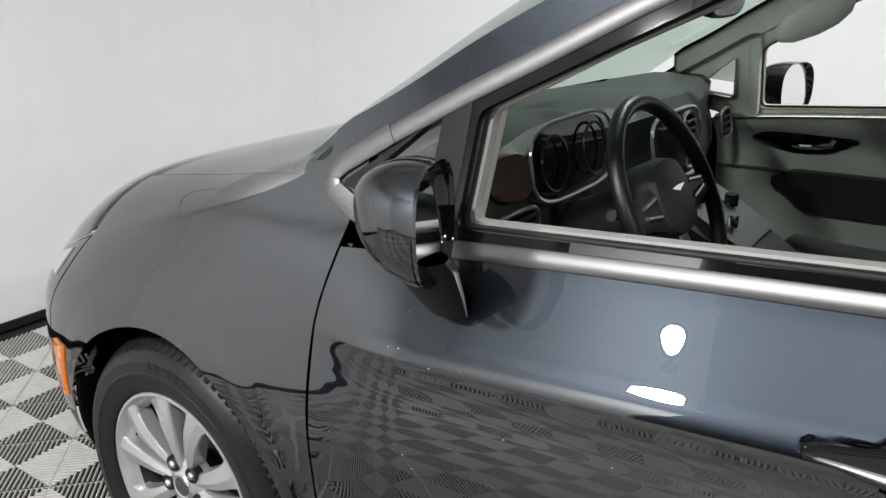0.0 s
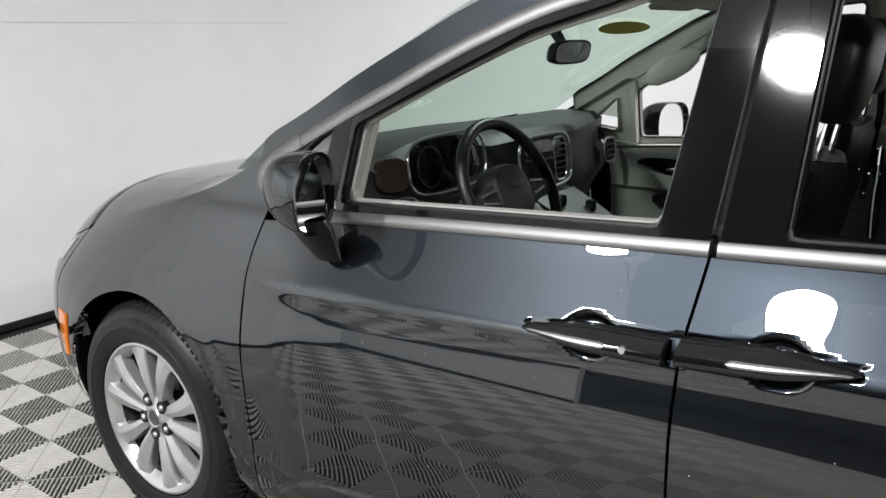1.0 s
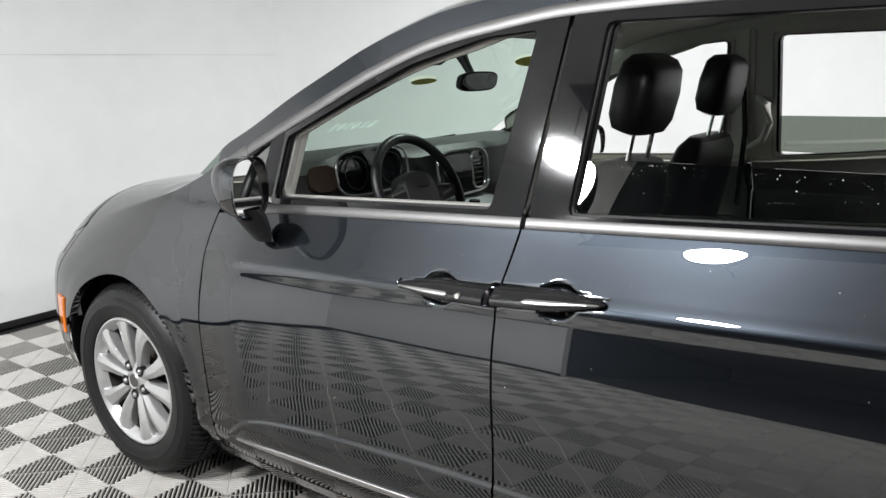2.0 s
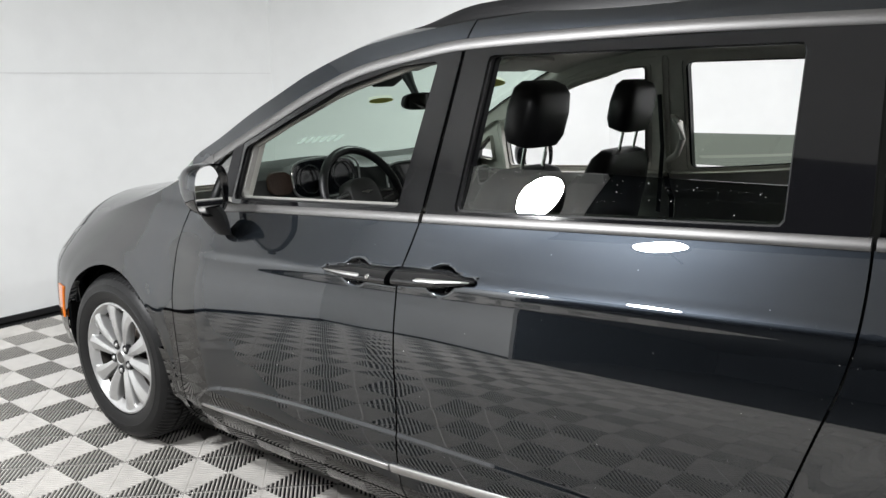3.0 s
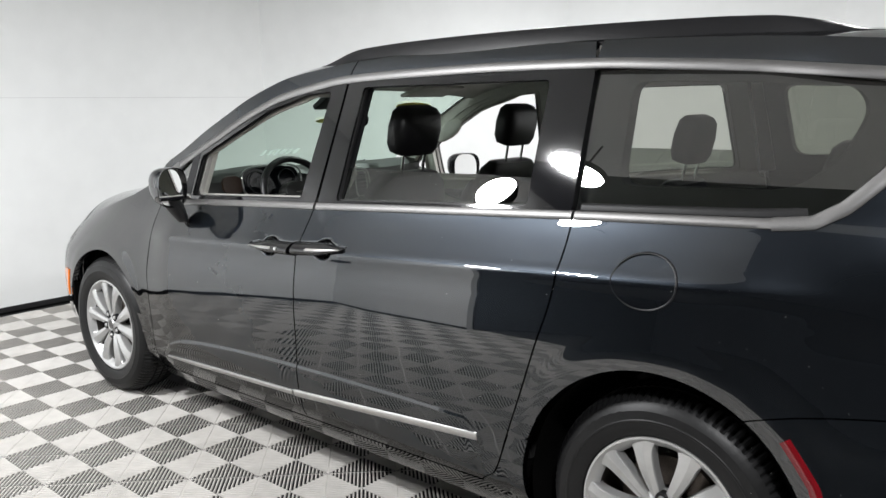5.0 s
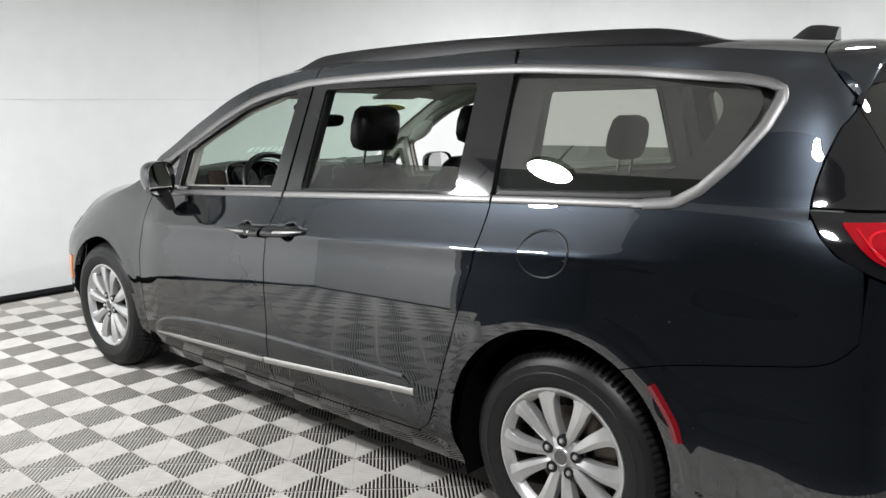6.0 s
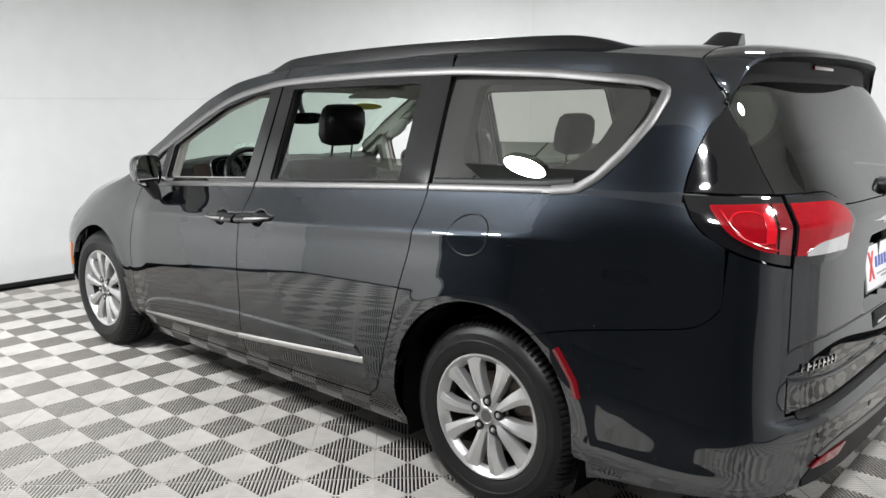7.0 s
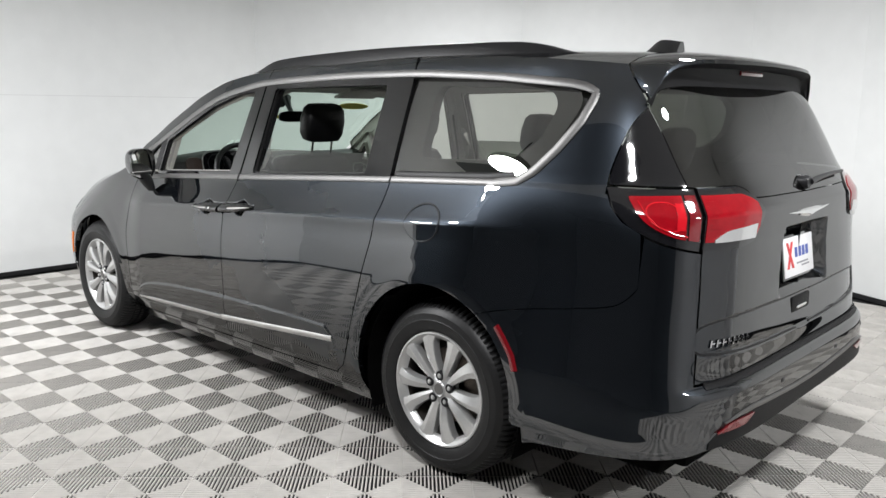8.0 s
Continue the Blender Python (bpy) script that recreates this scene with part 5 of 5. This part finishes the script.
rows = [[sw_c + sw_y * (-.024) - sw_z * (.06 + .1 * f) + sw_n * (-.004), sw_c - sw_z * (.06 + .1 * f) + sw_n * .002, sw_c + sw_y * .024 - sw_z * (.06 + .1 * f) + sw_n * (-.004)] for f in (0, .5, 1.1)]
add_grid(bm, rows)
part("spoke", bm, SILVER_TRIM, sw)
bm = bmesh.new()
add_grid(bm, [[sw_c + sw_n * .0225 + sw_y * .033 * g + sw_z * (.012 + d * (1 - abs(g)) * .006 + .004 * abs(g)) for d in (-1, 0, 1)] for g in [k / 8 for k in range(-8, 9)]])
part("wheel_badge", bm, BRIGHT_CHROME, sw)
bm = bmesh.new()
add_tube(bm, [sw_c - sw_n * .05, sw_c - sw_n * .26], [.05, .06], 16)
part("steering_column", bm, INTERIOR_DARK, sw)
for s in (-1, 1):
    bm = bmesh.new()
    add_tube(bm, [sw_c - sw_n * .06 + sw_y * s * .05, sw_c - sw_n * .055 + sw_y * s * .15 + sw_z * .015], [.008, .011], 8)
    part("column_stalk", bm, INTERIOR_DARK, sw)


# seats
def seat(x, y, w=.25, back=.0, head=True, scale=1.0):
    """A leather seat with cushion, backrest and headrest on two chrome posts; x is where cushion and back meet."""
    t = part("seat", loft_closed([oval((x - .50 + .56 * f, y, .645 - .02 * math.sin(math.pi * f)), (0, 1, 0), (0, 0, 1), w * (.96 + .06 * math.sin(math.pi * f)), (.085 if 0 < f < 1 else .05), .45) for f in (0, .06, .3, .6, .9, 1)]), LEATHER, van, "black leather seat")
    ax = Vector((math.sin(radians(15 + back)), 0, math.cos(radians(15 + back))))
    nx = Vector((ax.z, 0, -ax.x))
    b0 = Vector((x, y, .60))
    L = .64 * scale
    prof = ((0, .95, .07), (.15, 1.02, .085), (.5, 1.0, .075), (.8, .93, .065), (.93, .82, .055), (.99, .66, .035), (1.0, .5, .01))
    rows = [oval(b0 + ax * L * f, (0, 1, 0), nx, w * ww, d, .5, 32) for f, ww, d in prof]
    part("backrest", loft_closed(rows), LEATHER, t)
    for s in (-1, 1):
        part("bolster", loft_closed([oval(b0 + ax * L * f - nx * .055 + Vector((0, s * w * .80, 0)), (0, 1, 0), nx, .05 * k, .055 * k, .8, 14) for f, k in ((.08, .5), (.2, 1), (.5, 1), (.72, .8), (.82, .3))]), LEATHER, t)
    if head:
        top = b0 + ax * L
        for s in (-1, 1):
            bm = bmesh.new()
            add_tube(bm, [top + Vector((0, s * .065, -.06)), top + ax * .13 + Vector((0, s * .065, 0))], .0065, 8)
            part("headrest_post", bm, BRIGHT_CHROME, t)
        h0 = top + ax * .075
        rows = [oval(h0 + ax * .205 * f - nx * (.012 + .012 * f), (0, 1, 0), nx, .132 * ww, .058 * d, .55, 28) for f, ww, d in ((0, .62, .45), (.04, .84, .8), (.2, .96, 1), (.55, 1.0, 1.02), (.85, .92, .9), (.96, .78, .6), (1, .5, .15))]
        part("headrest", loft_closed(rows), LEATHER, t)
    return t


seat(1.50, -.42)
seat(1.43, .42)
seat(2.38, -.42, head=False, scale=.80)
seat(2.38, .40, scale=.93)
seat(3.20, .40, .22, scale=.85)
seat(3.20, -.40, .22, scale=.85)

# rear-view mirror with its housing, visors and stickers
bm = bmesh.new()
rows = [oval((.86 + .035 * f, -.01, 1.408), (0, 1, 0), (.2, 0, .98), .118 * s, .036 * s, .6, 28) for f, s in ((-.4, .55), (0, .9), (.5, 1.0), (.8, 1.0), (.85, .94))]
rv = part("rear_view_mirror", loft_closed(rows), BLACK_PLASTIC, van, "black rear-view mirror on a stalk")
part("mirror_face", loft_closed([oval((.8905, -.01, 1.408), (0, 1, 0), (.2, 0, .98), .108 * s, .030 * s, .6, 28) for s in (1.0, .98)]), DIM_MIRROR, rv)
bm = bmesh.new()
add_tube(bm, [(.86, -.01, 1.42), (.82, -.005, 1.475), (.78, 0, 1.535)], [.014, .018, .03], 10)
part("mirror_stalk", bm, BLACK_PLASTIC, rv)
bm = bmesh.new()
add_box(bm, (.64, -.07, 1.49), (.76, .07, 1.52), .012, Matrix.Translation((.70, 0, 1.505)) @ Matrix.Rotation(radians(-32), 4, "Y") @ Matrix.Translation((-.70, 0, -1.505)))
part("sensor_cover", bm, BLACK_PLASTIC, rv)
for s in (-1, 1):
    bm = bmesh.new()
    add_box(bm, (1.02, s * .38 - .17, 1.548), (1.19, s * .38 + .17, 1.566), .008, Matrix.Translation((1.1, 0, 1.557)) @ Matrix.Rotation(radians(-16), 4, "Y") @ Matrix.Translation((-1.1, 0, -1.557)))
    part("sun_visor", bm, HEADLINER, van)


def on_screen(u, g, drop=.010):
    e = skin(u, edge_z(u))
    cx, cz = centre_x(u), centre_z(centre_x(u))
    return Vector((cx + (e.x - cx) * abs(g) ** 2.2, -e.y * g, cz + (e.z - cz) * abs(g) ** 2.8 - drop))


bm = bmesh.new()
add_grid(bm, [[on_screen(.925 + .035 * r * math.cos(a), .74 + .12 * r * math.sin(a)) for a in [2 * math.pi * k / 32 for k in range(33)]] for r in (.02, .5, 1.0)])
st = part("window_sticker", bm, STICKER, van, "yellow oval sticker inside the windscreen")
bm = bmesh.new()
add_grid(bm, [[on_screen(.80 + .018 * r * math.cos(a), .19 + .09 * r * math.sin(a)) for a in [2 * math.pi * k / 32 for k in range(33)]] for r in (.02, .5, 1.0)])
part("window_sticker", bm, STICKER, van, "yellow oval sticker inside the windscreen")
# belt guides and grab handles on the centre pillars
for s in (-1, 1):
    bm = bmesh.new()
    pts = [Vector((1.60, s * .86, 1.13)), Vector((1.67, s * .80, 1.17)), Vector((1.70, s * .78, 1.24)), Vector((1.69, s * .765, 1.31)), Vector((1.64, s * .79, 1.345))]
    add_tube(bm, pts, .014, 10)
    part("grab_handle", bm, INTERIOR_GREY, van)
    bm = bmesh.new()
    add_tube(bm, [(1.60, s * .74, 1.43), (1.61, s * .78, 1.2), (1.58, s * .84, .9)], .010, 8, True, .2, (0, 1, 0))
    part("seat_belt", bm, BLACK_SATIN, van)
bm = bmesh.new()
add_box(bm, (2.05, -.58, 1.652), (2.22, -.50, 1.668), .006)
part("roof_vent", bm, BLACK_PLASTIC, van)


# faint plain bars on the windscreen
FAINT_FILM = glass_material("faint_window_film", (0.8, 0.9, 0.86), reflect=0.02)
film_nodes = FAINT_FILM.node_tree.nodes
milk, blend = film_nodes.new("ShaderNodeBsdfTranslucent"), film_nodes.new("ShaderNodeMixShader")
milk.inputs["Color"].default_value = (0.95, 1.0, 0.98, 1)
blend.inputs["Fac"].default_value = 0.45
FAINT_FILM.node_tree.links.new(film_nodes["Transparent BSDF"].outputs[0], blend.inputs[1])
FAINT_FILM.node_tree.links.new(milk.outputs[0], blend.inputs[2])
FAINT_FILM.node_tree.links.new(blend.outputs[0], film_nodes["Material Output"].inputs["Surface"])
for k in range(6):
    bm = bmesh.new()
    add_grid(bm, [[on_screen(.545 + .05 * a + .012 * row, -.09 + .055 * k + .035 * b + .01 * a, .006) for b in (0, 1)] for row, a in ((0, 0), (0, .4), (0, .8))])
    part("window_film_bar", bm, FAINT_FILM, van)


# dust and water drops on the paint and on the half-lowered glass
def specks(n, seed, place, r0, r1):
    rng = random.Random(seed)
    bm = bmesh.new()
    for _ in range(n):
        u, z, o = place(rng)
        r = r0 + (r1 - r0) * rng.random() ** 3
        ring_ = [bm.verts.new(skin(u + r * math.cos(a), z + r * math.sin(a) * (.7 + .6 * rng.random()), o + (flank(u, z) if o > 0 else 0))) for a in [math.pi * k / 3 for k in range(6)]]
        top = bm.verts.new(skin(u, z, o + r * .5 + (flank(u, z) if o > 0 else 0)))
        for k in range(6):
            bm.faces.new((ring_[k], ring_[(k + 1) % 6], top))
    return bm


# one pale colour for dust and for the painted glint of the drops
DUST_GLINT = material("pale_dust", (0.62, 0.62, 0.60), rough=0.4)
flank_specks = specks(120, 4, lambda g: ((lambda u: (u, .42 + (belt_low(u) - .47) * g.random() ** .8, .0006))(.55 + 3.2 * g.random())), .0004, .0012)
dust = part("dust_specks", flank_specks, DUST_GLINT, van, "tiny pale dust specks and dried drops on the paint")
dust["kind"] = "stuff"
glass_specks = specks(70, 9, lambda g: (1.75 + .8 * g.random(), 1.262 - .06 * g.random() ** 2, -.021), .0005, .0016)
drops = part("glass_drops", glass_specks, DUST_GLINT, van, "small pale drops on the half-lowered glass")
drops["kind"] = "stuff"


# the belt line of the far front door sits a little lower
for ob in list(van.children):
    if ob.type == "MESH" and ob.name.split(".")[0] in ("front_door", "belt_chrome", "belt_cap", "belt_ledge", "door_lining", "window_frame", "window_seal", "inner_rim", "pillar_lining", "corner_lining", "corner_frame", "corner_chrome", "division_post"):
        for v in ob.data.vertices:
            if v.co.y > .5 and v.co.x < 2.6:
                v.co.z -= .038 * ease(.95, 1.04, v.co.z) * (1 - ease(1.15, 1.45, v.co.z)) * (1 - ease(1.65, 2.6, v.co.x))

# a rounded grip housing on the lining of the far front pillar
for s in (1,):
    part("pillar_grip", loft_closed([oval((.91 + .11 * f, s * (.755 - .02 * f), 1.335 + .055 * f), (0, 1, 0), (-.4, 0, .92), .026 * k, .047 * k, .8, 20) for f, k in ((-1, .05), (-.9, .5), (-.6, .85), (0, 1.0), (.5, .9), (.85, .55), (1, .05))]), INTERIOR_GREY, van)


# ---- the floor: ribbed interlocking tiles ----
TILE_X0, TILE_Y0 = 0.005, -0.048
floor = tagged(new("floor"), "interlocking ribbed light grey plastic floor tiles", "floor", kind="structure")


def rib_cell(verts, faces, ox, oy, s, rising, pitch=.0157, width=.0068, depth=.0075):
    """Diagonal ribs with bevelled tops, clipped to one square cell, and one low cross rib along the other diagonal."""
    r2, h = math.sqrt(.5), s / 2

    notch = .0026

    def band(c0, c1, z0, z1, along, cut=True):
        # the part of the cell between two lines across the ribs, rising from z0 to z1; ribs break off at the notch along the other diagonal
        n = Vector((-r2, r2)) if along > 0 else Vector((r2, r2))
        m = Vector((r2, r2)) if along > 0 else Vector((-r2, r2))
        for half in ((1, -1) if cut else (0,)):
            poly = [Vector((-h, -h)), Vector((h, -h)), Vector((h, h)), Vector((-h, h))]
            for axis, lim in ((n, c1), (-n, -c0)) + (((-m * half, -notch),) if cut else ()):
                out = []
                for i in range(len(poly)):
                    a, b = poly[i], poly[(i + 1) % len(poly)]
                    da, db = a.dot(axis) - lim, b.dot(axis) - lim
                    if da <= 0:
                        out.append(a)
                    if (da < 0) != (db < 0):
                        out.append(a.lerp(b, da / (da - db)))
                poly = out
                if len(poly) < 3:
                    break
            if len(poly) < 3:
                continue
            k = len(verts)
            for p in poly:
                f = (p.dot(n) - c0) / (c1 - c0)
                verts.append((ox + p.x, oy + p.y, z0 + (z1 - z0) * f))
            faces.append(tuple(range(k, k + len(poly))))

    def side(c, z0, along):
        # upright faces along one line across the cell, on both sides of the notch
        d = Vector((r2, r2)) if along > 0 else Vector((r2, -r2))
        n = Vector((-r2, r2)) if along > 0 else Vector((r2, r2))
        reach = h * math.sqrt(2) - abs(c)
        if reach <= notch + .001:
            return
        for e0, e1 in ((-reach, -notch), (notch, reach)):
            k = len(verts)
            for e, z in ((e0, z0), (e1, z0), (e1, -depth), (e0, -depth)):
                p = n * c + d * e
                verts.append((ox + p.x, oy + p.y, z))
            faces.append((k, k + 1, k + 2, k + 3))

    way = 1 if rising else -1
    count = int(h * math.sqrt(2) / pitch) + 1
    for i in range(-count, count + 1):
        c, w = i * pitch, width / 2
        if abs(c) - w > h * math.sqrt(2) - .002:
            continue
        band(c - w * .45, c + w * .45, 0, 0, way)
        band(c - w, c - w * .45, -.0028, 0, way)
        band(c + w * .45, c + w, 0, -.0028, way)
        side(c - w, -.0028, way)
        side(c + w, -.0028, way)
    band(-.0028, .0028, -.0042, -.0042, -way, False)


def tile_geometry(ox, oy):
    verts, faces = [], []
    for i in (0, 1):
        for j in (0, 1):
            # ribs of even cells run away from the wall corner, those of odd cells across
            rib_cell(verts, faces, ox + .1 + .2 * i, oy + .1 + .2 * j, .1985, (i + j) % 2 == 1)
    return verts, faces


def tile_mesh(name, origins):
    me = bpy.data.meshes.new(name)
    verts, faces = tile_geometry(0, 0)
    base, fa = np.array(verts), faces
    allv, allf = [], []
    for x, y in origins:
        k = sum(len(v) for v in allv)
        allv.append(base + np.array([x, y, 0]))
        allf += [tuple(i + k for i in f) for f in fa]
    me.from_pydata(np.concatenate(allv).tolist(), [], allf)
    me.materials.append(TILE)
    me.update()
    return me


def inside(x, y):
    x, y = x + .2, y + .2
    if x < -2.1 + .15 or y < -4.6 or x > 8.9:
        return False
    edge = np.interp(x, [-2.1, 0, 2.2, 3.22, 6.5, 9.0], [1.75, 3.55, 4.05, 3.78, 2.2, 0.0])
    return y < edge - .0


near_tiles, far_tiles = [], []
for i in range(-6, 23):
    for j in range(-12, 11):
        x, y = TILE_X0 + .4 * i, TILE_Y0 + .4 * j
        if inside(x, y):
            near = (x + .2 < 3.4 and -2.4 < y + .2 < -.6 and x > -1.9) or (3.2 < x + .2 < 5.2 and -1.8 < y + .2 < 2.4) or (x < -.2 and -1.4 < y < .4)
            (near_tiles if near else far_tiles).append((x, y))
shared = tile_mesh("tile", [(0, 0)])
for x, y in near_tiles[:300]:
    ob = new("tile", shared)
    ob.location, ob.parent = (x, y, 0), floor
rest = new("tile_field", tile_mesh("tile_field", far_tiles + near_tiles[300:]))
rest.parent = floor
rest["kind"] = "stuff"
